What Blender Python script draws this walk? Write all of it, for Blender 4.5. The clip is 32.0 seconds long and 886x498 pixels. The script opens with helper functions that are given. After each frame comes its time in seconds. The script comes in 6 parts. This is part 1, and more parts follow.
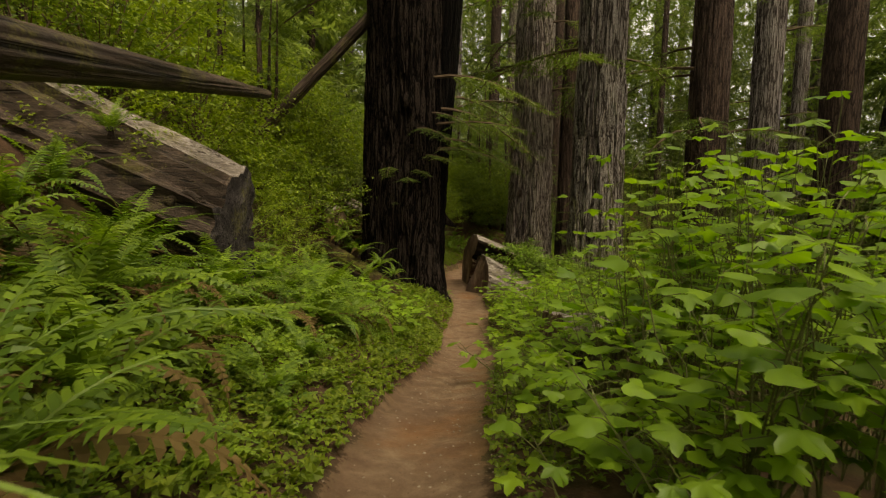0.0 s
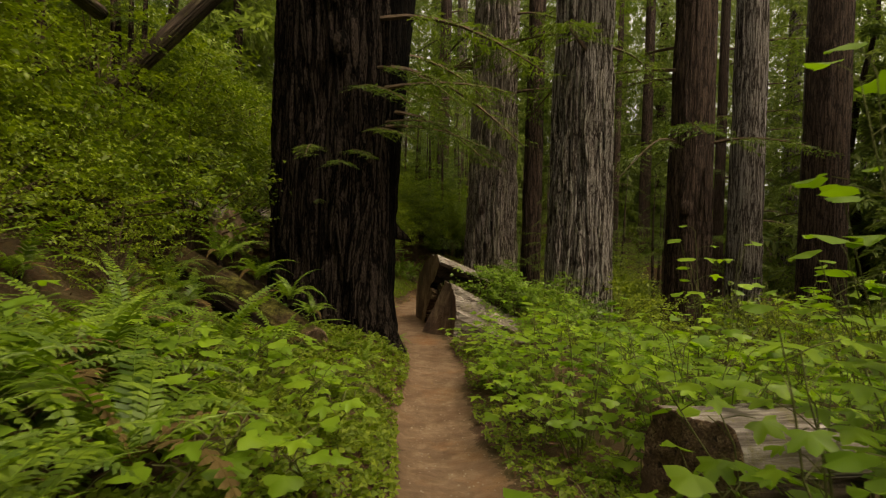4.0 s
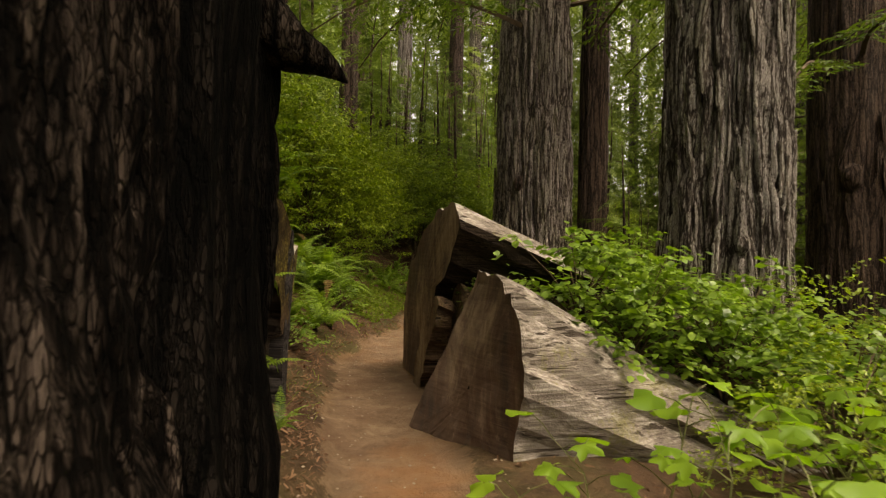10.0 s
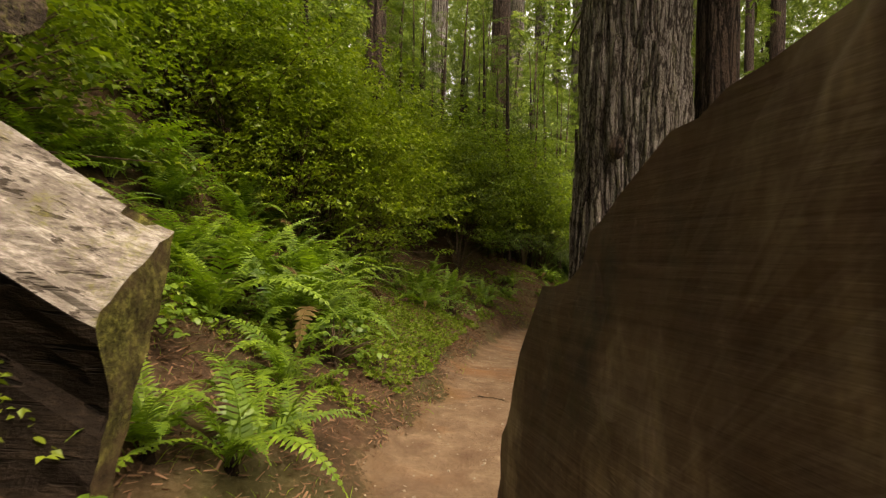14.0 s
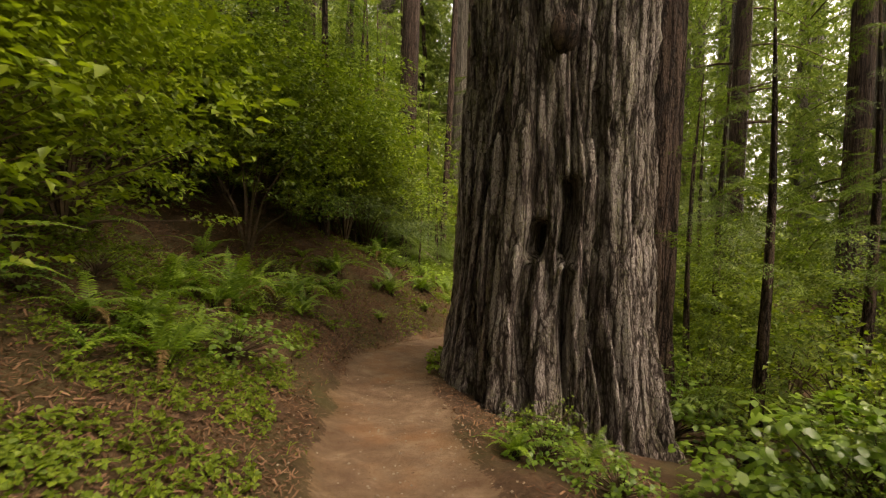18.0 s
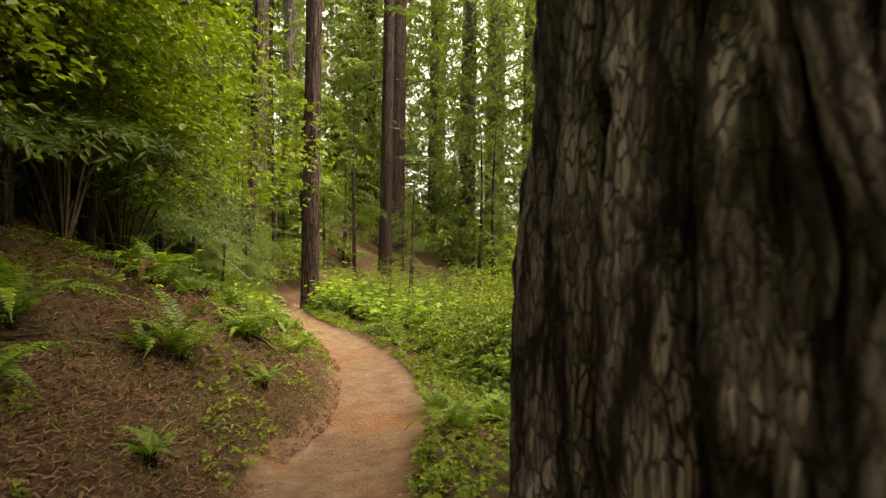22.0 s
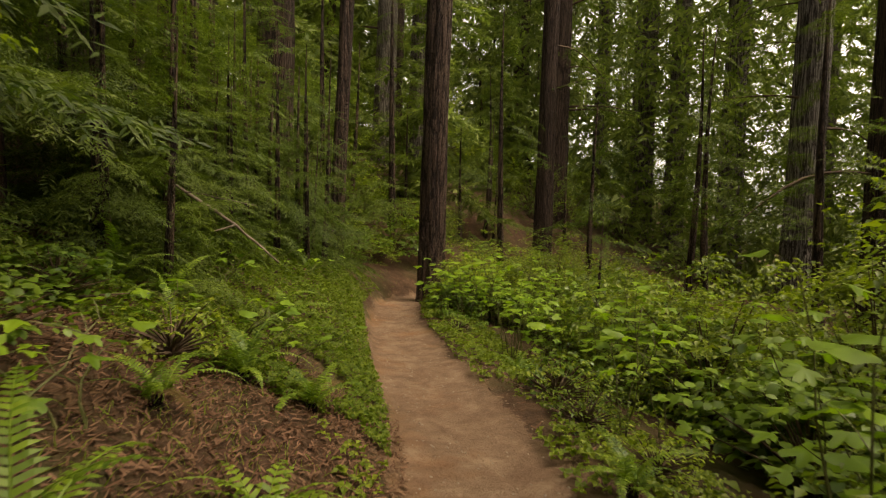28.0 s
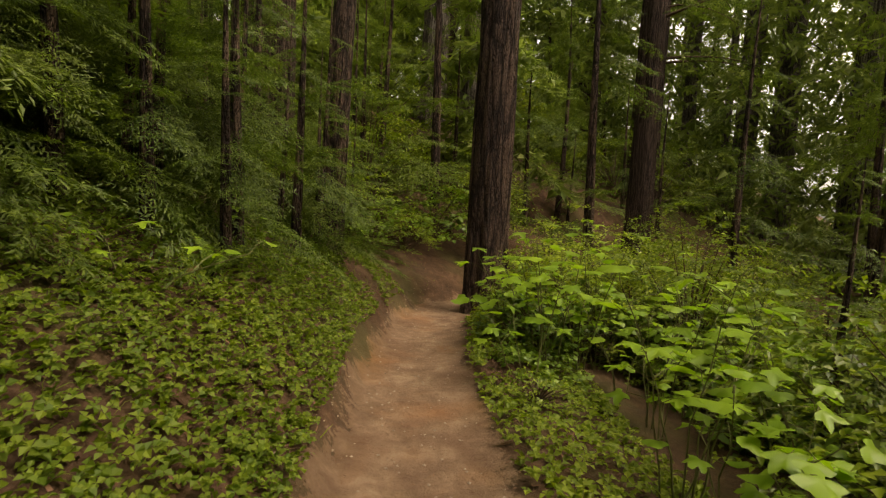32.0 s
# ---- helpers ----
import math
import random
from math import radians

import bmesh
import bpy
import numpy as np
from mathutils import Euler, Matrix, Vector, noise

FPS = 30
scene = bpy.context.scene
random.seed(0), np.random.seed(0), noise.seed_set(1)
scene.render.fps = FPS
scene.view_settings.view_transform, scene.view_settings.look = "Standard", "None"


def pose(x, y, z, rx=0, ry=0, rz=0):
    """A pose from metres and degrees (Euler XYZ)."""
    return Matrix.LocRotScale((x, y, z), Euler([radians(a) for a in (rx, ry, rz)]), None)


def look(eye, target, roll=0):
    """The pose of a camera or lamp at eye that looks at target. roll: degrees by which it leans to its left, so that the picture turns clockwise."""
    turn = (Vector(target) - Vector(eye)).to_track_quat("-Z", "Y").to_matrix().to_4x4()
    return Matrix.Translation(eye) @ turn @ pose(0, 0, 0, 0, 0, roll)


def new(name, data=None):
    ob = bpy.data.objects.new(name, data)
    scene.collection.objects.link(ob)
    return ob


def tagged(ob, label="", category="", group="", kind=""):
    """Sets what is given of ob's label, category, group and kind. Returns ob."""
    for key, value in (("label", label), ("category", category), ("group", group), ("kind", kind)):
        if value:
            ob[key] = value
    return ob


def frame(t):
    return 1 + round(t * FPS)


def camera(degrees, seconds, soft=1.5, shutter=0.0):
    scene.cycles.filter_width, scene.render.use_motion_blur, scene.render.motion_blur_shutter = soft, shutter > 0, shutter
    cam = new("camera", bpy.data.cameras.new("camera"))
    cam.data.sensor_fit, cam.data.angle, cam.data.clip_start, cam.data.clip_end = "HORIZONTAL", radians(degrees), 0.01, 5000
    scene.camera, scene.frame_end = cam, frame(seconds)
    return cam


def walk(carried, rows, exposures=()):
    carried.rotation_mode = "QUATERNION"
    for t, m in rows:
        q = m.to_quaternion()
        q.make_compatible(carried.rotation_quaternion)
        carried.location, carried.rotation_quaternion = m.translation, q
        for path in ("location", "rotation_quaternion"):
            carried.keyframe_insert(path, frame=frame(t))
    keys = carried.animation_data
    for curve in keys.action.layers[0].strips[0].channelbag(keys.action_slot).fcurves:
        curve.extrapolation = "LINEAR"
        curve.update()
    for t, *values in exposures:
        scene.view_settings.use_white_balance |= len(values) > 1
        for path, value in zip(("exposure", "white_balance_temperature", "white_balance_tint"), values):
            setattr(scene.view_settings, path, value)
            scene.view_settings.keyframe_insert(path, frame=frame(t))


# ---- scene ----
cam = camera(79.0, 32.0, soft=1.25, shutter=0.25)
PATH = [
    (0.0, (0.542, -7.382, 2.493), (-0.047, -2.435, 2.065), 1.28),
    (0.5, (0.405, -6.981, 2.454), (-0.136, -2.026, 2.056), 1.85),
    (1.0, (0.255, -6.547, 2.427), (-0.206, -1.582, 2.051), 2.12),
    (1.5, (0.167, -6.045, 2.376), (-0.218, -1.073, 2.025), 2.16),
    (2.0, (0.079, -5.545, 2.330), (-0.201, -0.564, 2.001), 2.12),
    (2.5, (0.051, -4.912, 2.209), (-0.172, 0.076, 1.940), 1.67),
    (3.0, (-0.014, -4.315, 2.122), (-0.177, 0.678, 1.916), 1.63),
    (3.5, (-0.066, -3.724, 2.068), (-0.185, 1.271, 1.903), 1.43),
    (4.0, (-0.084, -3.115, 1.978), (-0.155, 1.883, 1.857), 1.45),
    (4.5, (-0.087, -2.476, 1.879), (-0.102, 2.523, 1.775), 1.32),
    (6.5, (-0.036, 0.302, 1.241), (-0.032, 5.301, 1.304), 0.97),
    (7.0, (-0.102, 0.997, 1.192), (-0.092, 5.997, 1.257), 1.08),
    (7.5, (-0.182, 1.675, 1.141), (-0.171, 6.674, 1.199), 1.08),
    (8.0, (-0.239, 2.321, 1.095), (-0.214, 7.320, 1.170), 1.00),
    (8.5, (-0.281, 2.936, 1.068), (-0.253, 7.935, 1.147), 1.00),
    (9.0, (-0.288, 3.509, 1.063), (-0.269, 8.508, 1.156), 1.04),
    (9.5, (-0.315, 4.074, 1.085), (-0.340, 9.073, 1.181), 1.06),
    (10.0, (-0.312, 4.608, 1.097), (-0.479, 9.605, 1.192), 1.27),
    (10.5, (-0.339, 5.154, 1.090), (-0.684, 10.141, 1.175), 1.41),
    (11.0, (-0.391, 5.712, 1.101), (-0.905, 10.685, 1.165), 1.47),
    (11.5, (-0.475, 6.262, 1.103), (-1.114, 11.220, 1.161), 1.66),
    (12.0, (-0.545, 6.806, 1.126), (-1.266, 11.754, 1.191), 1.46),
    (12.5, (-0.661, 7.294, 1.169), (-1.371, 12.242, 1.235), 1.63),
    (13.0, (-0.748, 7.780, 1.184), (-1.411, 12.735, 1.253), 1.54),
    (13.5, (-0.848, 8.282, 1.188), (-1.430, 13.247, 1.242), 1.62),
    (14.0, (-0.970, 8.825, 1.156), (-1.412, 13.805, 1.211), 1.64),
    (14.5, (-1.116, 9.297, 1.144), (-1.287, 14.294, 1.194), 1.87),
    (15.0, (-1.220, 9.797, 1.129), (-0.938, 14.789, 1.151), 1.82),
    (15.5, (-1.303, 10.328, 1.127), (-0.477, 15.259, 1.097), 1.67),
    (17.5, (-1.349, 12.937, 1.238), (0.023, 17.742, 1.059), 2.02),
    (18.0, (-1.315, 13.576, 1.217), (0.143, 18.355, 1.032), 2.08),
    (18.5, (-1.273, 14.189, 1.191), (0.325, 18.924, 1.014), 1.95),
    (19.0, (-1.221, 14.801, 1.154), (0.623, 19.446, 1.006), 1.92),
    (19.5, (-1.177, 15.398, 1.100), (1.005, 19.895, 0.992), 1.65),
    (20.0, (-1.057, 16.038, 1.018), (1.430, 20.376, 0.963), 1.62),
    (20.5, (-0.918, 16.683, 0.974), (1.829, 20.861, 0.936), 1.43),
    (21.0, (-0.739, 17.333, 0.940), (2.195, 21.382, 0.923), 1.49),
    (21.5, (-0.531, 17.999, 0.882), (2.508, 21.969, 0.875), 0.94),
    (22.0, (-0.378, 18.551, 0.876), (2.734, 22.465, 0.882), 0.95),
    (22.5, (-0.205, 19.079, 0.871), (2.955, 22.953, 0.866), 0.84),
    (23.0, (0.006, 19.579, 0.882), (3.200, 23.426, 0.834), 0.66),
    (23.5, (0.240, 20.050, 0.852), (3.447, 23.886, 0.765), 0.48),
    (24.0, (0.530, 20.510, 0.809), (3.703, 24.372, 0.685), 0.54),
    (24.5, (0.763, 20.919, 0.766), (3.848, 24.851, 0.609), 0.67),
    (25.0, (1.038, 21.310, 0.712), (3.978, 25.350, 0.530), 0.97),
    (25.5, (1.336, 21.690, 0.603), (4.104, 25.849, 0.403), 1.07),
    (26.0, (1.658, 22.105, 0.535), (4.226, 26.390, 0.320), 1.19),
    (26.5, (2.004, 22.611, 0.495), (4.369, 27.011, 0.288), 1.21),
    (28.5, (3.197, 24.998, 0.489), (5.051, 29.635, 0.255), 2.20),
    (29.0, (3.429, 25.475, 0.455), (5.185, 30.150, 0.193), 2.24),
    (29.5, (3.655, 25.988, 0.413), (5.350, 30.682, 0.111), 2.42),
    (30.0, (3.873, 26.491, 0.340), (5.515, 31.203, 0.023), 2.55),
    (30.5, (4.070, 27.004, 0.283), (5.675, 31.727, -0.047), 2.39),
    (31.0, (4.256, 27.475, 0.268), (5.809, 32.215, -0.079), 2.72),
    (31.5, (4.379, 27.914, 0.256), (5.898, 32.665, -0.091), 3.17),
    (32.0, (4.456, 28.253, 0.299), (5.940, 33.012, -0.094), 3.36),
]
EXPOSURES = ((0.0, 0.85, 9000, 5), (3.0, 0.85, 9000, 6), (4.5, 0.80, 9000, 8), (7.0, 0.95, 8900, 10), (9.0, 1.25, 8700, 11), (11.5, 1.72, 8600, 9), (14.0, 1.85, 8400, 11), (17.5, 1.95, 8400, 14), (19.0, 2.15, 8400, 14), (20.0, 2.35, 8400, 14), (21.0, 2.6, 8400, 14), (22.0, 2.5, 8400, 14), (23.0, 2.05, 8500, 14), (24.5, 1.65, 8500, 14), (26.5, 1.5, 8500, 13), (29.0, 1.3, 8600, 13), (32.0, 1.35, 8600, 13))
walk(cam, [(t, look(eye, target, roll)) for t, eye, target, roll in PATH], EXPOSURES)

# ---- world and light: bright overcast sky above a tall canopy ----
world = bpy.data.worlds.new("overcast_sky")
scene.world = world
world.use_nodes = True
wt = world.node_tree
sky = wt.nodes.new("ShaderNodeTexSky")
sky.sky_type = "NISHITA"
sky.sun_disc = False
sky.sun_elevation = radians(57)
sky.sun_rotation = radians(129)
sky.dust_density = 4.0
grey = wt.nodes.new("ShaderNodeHueSaturation")
grey.inputs["Saturation"].default_value = 0.12
wt.links.new(sky.outputs[0], grey.inputs["Color"])
wt.links.new(grey.outputs[0], wt.nodes["Background"].inputs["Color"])
wt.nodes["Background"].inputs["Strength"].default_value = 0.15

sun = new("sun", bpy.data.lights.new("sun", "SUN"))
sun.data.energy = 1.5
sun.data.angle = radians(40)
sun.data.color = (1.0, 0.95, 0.86)
sun.matrix_world = look((0, 0, 60), (-math.sin(radians(129)) * 39, -math.cos(radians(129)) * 39, 0))

# ---- materials ----
def shader(name):
    m = bpy.data.materials.new(name)
    m.use_nodes = True
    t = m.node_tree
    return m, t, t.nodes["Principled BSDF"]


def link(t, a, b):
    t.links.new(a, b)


def node(t, kind, **values):
    n = t.nodes.new(kind)
    for key, value in values.items():
        n.inputs[key.replace("_", " ")].default_value = value
    return n


def coords(t, scale=(1, 1, 1), world_space=False):
    c = t.nodes.new("ShaderNodeNewGeometry") if world_space else t.nodes.new("ShaderNodeTexCoord")
    mp = t.nodes.new("ShaderNodeMapping")
    mp.inputs["Scale"].default_value = scale
    link(t, c.outputs["Position" if world_space else "Object"], mp.inputs["Vector"])
    return mp.outputs[0]


def fractal(t, vec, scale, detail=5.0, rough=0.6, warp=0.0):
    n = node(t, "ShaderNodeTexNoise", Scale=scale, Detail=detail, Roughness=rough, Distortion=warp)
    link(t, vec, n.inputs["Vector"])
    return n.outputs["Fac"]


def ramp(t, fac, stops):
    r = t.nodes.new("ShaderNodeValToRGB")
    els = r.color_ramp.elements
    while len(els) < len(stops):
        els.new(0.5)
    for el, (pos, col) in zip(els, stops):
        el.position, el.color = pos, (*col, 1)
    link(t, fac, r.inputs["Fac"])
    return r.outputs["Color"]


def mixed(t, fac, a, b, mode="MIX"):
    m = t.nodes.new("ShaderNodeMix")
    m.data_type, m.blend_type = "RGBA", mode
    for value, slot in ((fac, m.inputs[0]), (a, m.inputs[6]), (b, m.inputs[7])):
        if isinstance(value, (int, float)):
            slot.default_value = value
        elif isinstance(value, tuple):
            slot.default_value = (*value, 1)
        else:
            link(t, value, slot)
    return m.outputs[2]


def relief(t, bsdf, height, strength, distance):
    b = node(t, "ShaderNodeBump", Strength=strength, Distance=distance)
    link(t, height, b.inputs["Height"])
    link(t, b.outputs[0], bsdf.inputs["Normal"])


def plates_of(t, vec, scale, width):
    """Long plates with narrow furrows between them: the height of the plate, and a random value for each one."""
    v = t.nodes.new("ShaderNodeTexVoronoi")
    v.feature = "DISTANCE_TO_EDGE"
    v.inputs["Scale"].default_value = scale
    link(t, vec, v.inputs["Vector"])
    c = t.nodes.new("ShaderNodeTexVoronoi")
    c.inputs["Scale"].default_value = scale
    link(t, vec, c.inputs["Vector"])
    m = t.nodes.new("ShaderNodeMapRange")
    m.interpolation_type = "SMOOTHSTEP"
    m.inputs["From Max"].default_value = width
    link(t, v.outputs["Distance"], m.inputs["Value"])
    pick = t.nodes.new("ShaderNodeSeparateColor")
    link(t, c.outputs["Color"], pick.inputs[0])
    return m.outputs[0], pick.outputs[0]


def wavering(t, vec, amount, scale):
    """The place, shifted sideways by slow noise, so that plates braid and never run dead straight."""
    n = node(t, "ShaderNodeTexNoise", Scale=scale, Detail=3.0, Roughness=0.55)
    link(t, vec, n.inputs["Vector"])
    a = t.nodes.new("ShaderNodeVectorMath")
    a.operation = "MULTIPLY_ADD"
    link(t, n.outputs["Color"], a.inputs[0])
    a.inputs[1].default_value = (amount, amount, amount)
    link(t, vec, a.inputs[2])
    return a.outputs[0]


def bark_material(name, dark, mid, light, moss=0.0, fine=1.0, depth=0.06, chunk=1.0):
    """Fibrous bark: braided plates drawn out along the trunk with furrows between them, flakes, fine fibres, weathered patches, a little moss."""
    m, t, b = shader(name)
    def along(a, c):
        return coords(t, (a * fine, a * fine, c * chunk * fine))
    plates, tone = plates_of(t, wavering(t, along(10.0, 0.9), 0.9, 0.7), 1.0, 0.26)
    flakes, flake_tone = plates_of(t, wavering(t, along(24.0, 5.0), 1.0, 0.7), 1.0, 0.20)
    chips, chip_tone = plates_of(t, wavering(t, along(58.0, 13.0), 1.1, 0.7), 1.0, 0.2)
    fibre = fractal(t, along(80, 9.0), 1.6, 5, 0.75, 0.6)
    crumb = fractal(t, coords(t), 34.0, 4, 0.7)
    patch = fractal(t, coords(t, (1.3, 1.3, 0.4)), 1.2, 5, 0.6)
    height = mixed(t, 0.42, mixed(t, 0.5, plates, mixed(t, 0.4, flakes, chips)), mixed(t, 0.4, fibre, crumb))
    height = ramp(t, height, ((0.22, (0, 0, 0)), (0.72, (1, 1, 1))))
    # tone follows the relief height, so crevice shade is partly painted
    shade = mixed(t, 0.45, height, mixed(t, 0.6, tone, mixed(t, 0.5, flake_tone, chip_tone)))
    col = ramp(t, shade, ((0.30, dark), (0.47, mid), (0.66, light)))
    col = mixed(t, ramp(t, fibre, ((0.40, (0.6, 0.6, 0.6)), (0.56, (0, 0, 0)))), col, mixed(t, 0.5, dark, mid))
    # chip edges and furrows pulled to dark: their occlusion is put into the colour
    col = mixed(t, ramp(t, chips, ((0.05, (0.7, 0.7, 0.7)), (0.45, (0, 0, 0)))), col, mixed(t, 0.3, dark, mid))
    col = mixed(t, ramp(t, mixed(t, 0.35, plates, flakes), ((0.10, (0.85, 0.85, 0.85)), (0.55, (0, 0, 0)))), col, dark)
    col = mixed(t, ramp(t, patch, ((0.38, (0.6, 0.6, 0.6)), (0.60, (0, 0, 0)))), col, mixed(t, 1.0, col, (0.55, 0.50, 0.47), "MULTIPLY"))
    if moss:
        streak = fractal(t, along(6.0, 0.5), 1.3, 5, 0.65)
        where = ramp(t, mixed(t, 0.5, streak, crumb), ((0.57 - 0.1 * moss, (0, 0, 0)), (0.68 - 0.1 * moss, (moss, moss, moss))))
        col = mixed(t, where, col, mixed(t, 0.45, (0.17, 0.165, 0.06), mixed(t, 1.0, (0.46, 0.44, 0.27), height, "MULTIPLY")))
    link(t, col, b.inputs["Base Color"])
    b.inputs["Roughness"].default_value = 0.85
    b.inputs["Specular IOR Level"].default_value = 0.2 if mid[0] > 0.03 else 0.04
    relief(t, b, height, 1.0, depth)
    return m


def grain_material(name, dark, mid, light, moss=0.0, depth=0.02, fine=1.0):
    """Weathered wood lying along x: long grain, drying cracks that run with it, stains and bleached patches, crumbs of moss."""
    m, t, b = shader(name)
    def along(a, c):
        return wavering(t, coords(t, (c * fine, a * fine, a * fine)), 0.3, 0.4)
    grain = fractal(t, along(46, 1.6), 1.4, 5, 0.68, 0.3)
    band = fractal(t, along(9, 0.5), 1.4, 4, 0.6, 0.3)
    split = ramp(t, fractal(t, coords(t, (0.12 * fine, 17 * fine, 17 * fine)), 1.4, 3, 0.6), ((0.36, (0, 0, 0)), (0.42, (1, 1, 1))))
    blot = fractal(t, coords(t), 3.4, 6, 0.66, 0.5)
    crumb = fractal(t, coords(t), 42.0, 5, 0.7)
    col = ramp(t, mixed(t, 0.45, grain, band), ((0.36, dark), (0.50, mid), (0.64, light)))
    col = mixed(t, ramp(t, blot, ((0.36, (0.8, 0.8, 0.8)), (0.52, (0, 0, 0)))), col, mixed(t, 0.6, dark, mid))
    col = mixed(t, ramp(t, crumb, ((0.60, (0, 0, 0)), (0.70, (0.5, 0.5, 0.5)))), col, dark)
    col = mixed(t, split, dark, col)
    if moss:
        where = ramp(t, mixed(t, 0.35, fractal(t, coords(t), 2.3, 6, 0.7), crumb), ((0.58 - 0.12 * moss, (0, 0, 0)), (0.66 - 0.12 * moss, (moss, moss, moss))))
        col = mixed(t, where, col, ramp(t, crumb, ((0.35, (0.05, 0.045, 0.012)), (0.65, (0.19, 0.175, 0.04)))))
    link(t, col, b.inputs["Base Color"])
    b.inputs["Roughness"].default_value = 0.8
    b.inputs["Specular IOR Level"].default_value = 0.25 if mid[0] > 0.03 else 0.05
    relief(t, b, mixed(t, 0.35, mixed(t, 0.5, grain, crumb), split), 1.0, depth)
    return m


def moss_material(name, dark, mid, light, bare):
    """A crumbly coat of moss over rotten wood, worn off in patches."""
    m, t, b = shader(name)
    tuft = fractal(t, coords(t), 48.0, 5, 0.75)
    lump = fractal(t, coords(t), 9.0, 5, 0.65, 0.4)
    wide = fractal(t, coords(t), 2.2, 5, 0.65, 0.3)
    col = ramp(t, mixed(t, 0.5, tuft, lump), ((0.40, dark), (0.50, mid), (0.60, light)))
    col = mixed(t, ramp(t, wide, ((0.44, (0.85, 0.85, 0.85)), (0.58, (0, 0, 0)))), col, mixed(t, 1.0, bare, ramp(t, lump, ((0.3, (0.4, 0.4, 0.4)), (0.7, (1.6, 1.6, 1.6)))), "MULTIPLY"))
    link(t, col, b.inputs["Base Color"])
    b.inputs["Roughness"].default_value = 0.95
    b.inputs["Specular IOR Level"].default_value = 0.1
    relief(t, b, mixed(t, 0.5, tuft, lump), 1.0, 0.035)
    return m


def leaf_material(name, dark, light, rough=0.5, shine=0.3, through_light=0.35, spread=2.5):
    """Leaves: a hue that varies from leaf to leaf and from plant to plant, with light that passes through."""
    m, t, b = shader(name)
    g = t.nodes.new("ShaderNodeNewGeometry")
    o = t.nodes.new("ShaderNodeObjectInfo")
    a = t.nodes.new("ShaderNodeMath")
    a.operation = "MULTIPLY_ADD"
    link(t, g.outputs["Random Per Island"], a.inputs[0])
    a.inputs[1].default_value = 0.6
    part_random = t.nodes.new("ShaderNodeMath")
    part_random.operation = "MULTIPLY"
    link(t, o.outputs["Random"], part_random.inputs[0])
    part_random.inputs[1].default_value = 0.4
    link(t, part_random.outputs[0], a.inputs[2])
    col = ramp(t, a.outputs[0], ((0.05, dark), (0.55, tuple((p + q) / 2 for p, q in zip(dark, light))), (0.95, light)))
    big = fractal(t, coords(t, (1, 1, 1), True), spread, 3, 0.6)
    col = mixed(t, ramp(t, big, ((0.35, (0, 0, 0)), (0.7, (0.5, 0.5, 0.5)))), col, mixed(t, 1.0, col, (0.62, 0.72, 0.6), "MULTIPLY"))
    link(t, col, b.inputs["Base Color"])
    b.inputs["Roughness"].default_value = rough
    b.inputs["Specular IOR Level"].default_value = shine
    glow = t.nodes.new("ShaderNodeBsdfTranslucent")
    link(t, mixed(t, 1.0, col, (1.0, 1.1, 0.55), "MULTIPLY"), glow.inputs["Color"])
    mix = t.nodes.new("ShaderNodeMixShader")
    mix.inputs[0].default_value = through_light
    link(t, b.outputs[0], mix.inputs[1])
    link(t, glow.outputs[0], mix.inputs[2])
    link(t, mix.outputs[0], t.nodes["Material Output"].inputs["Surface"])
    return m


def plain_material(name, a, b_col, scale=6.0, rough=0.85, stretch=(1, 1, 1), bump=0.01):
    m, t, b = shader(name)
    n = fractal(t, coords(t, stretch), scale, 6, 0.65, 0.3)
    link(t, ramp(t, n, ((0.32, a), (0.68, b_col))), b.inputs["Base Color"])
    b.inputs["Roughness"].default_value = rough
    b.inputs["Specular IOR Level"].default_value = 0.25
    relief(t, b, n, 0.7, bump)
    return m


def cut_wood_material(name, dark, mid, light):
    """Sawn redwood gone grey and brown: dark stains, streaks that run down, fine saw lines, short cracks, a bleached rind."""
    m, t, b = shader(name)
    stain = fractal(t, coords(t, (1.5, 1.5, 0.75)), 1.5, 6, 0.62, 0.8)
    run = fractal(t, coords(t, (5.5, 5.5, 1.3)), 1.5, 6, 0.68, 0.9)
    saw = fractal(t, wavering(t, coords(t, (2.0, 2.0, 40.0)), 0.8, 0.3), 1.2, 3, 0.6)
    spots = fractal(t, coords(t), 16.0, 5, 0.65)
    col = ramp(t, stain, ((0.38, dark), (0.50, mid), (0.62, light)))
    col = mixed(t, ramp(t, run, ((0.40, (0.75, 0.75, 0.75)), (0.60, (0, 0, 0)))), col, mixed(t, 0.5, dark, (0.115, 0.050, 0.026)))
    col = mixed(t, 0.12, col, ramp(t, saw, ((0.35, dark), (0.65, light))))
    col = mixed(t, ramp(t, spots, ((0.60, (0, 0, 0)), (0.74, (0.4, 0.4, 0.4)))), col, light)
    link(t, col, b.inputs["Base Color"])
    b.inputs["Roughness"].default_value = 0.75
    b.inputs["Specular IOR Level"].default_value = 0.3
    relief(t, b, mixed(t, 0.5, saw, spots), 0.6, 0.010)
    return m


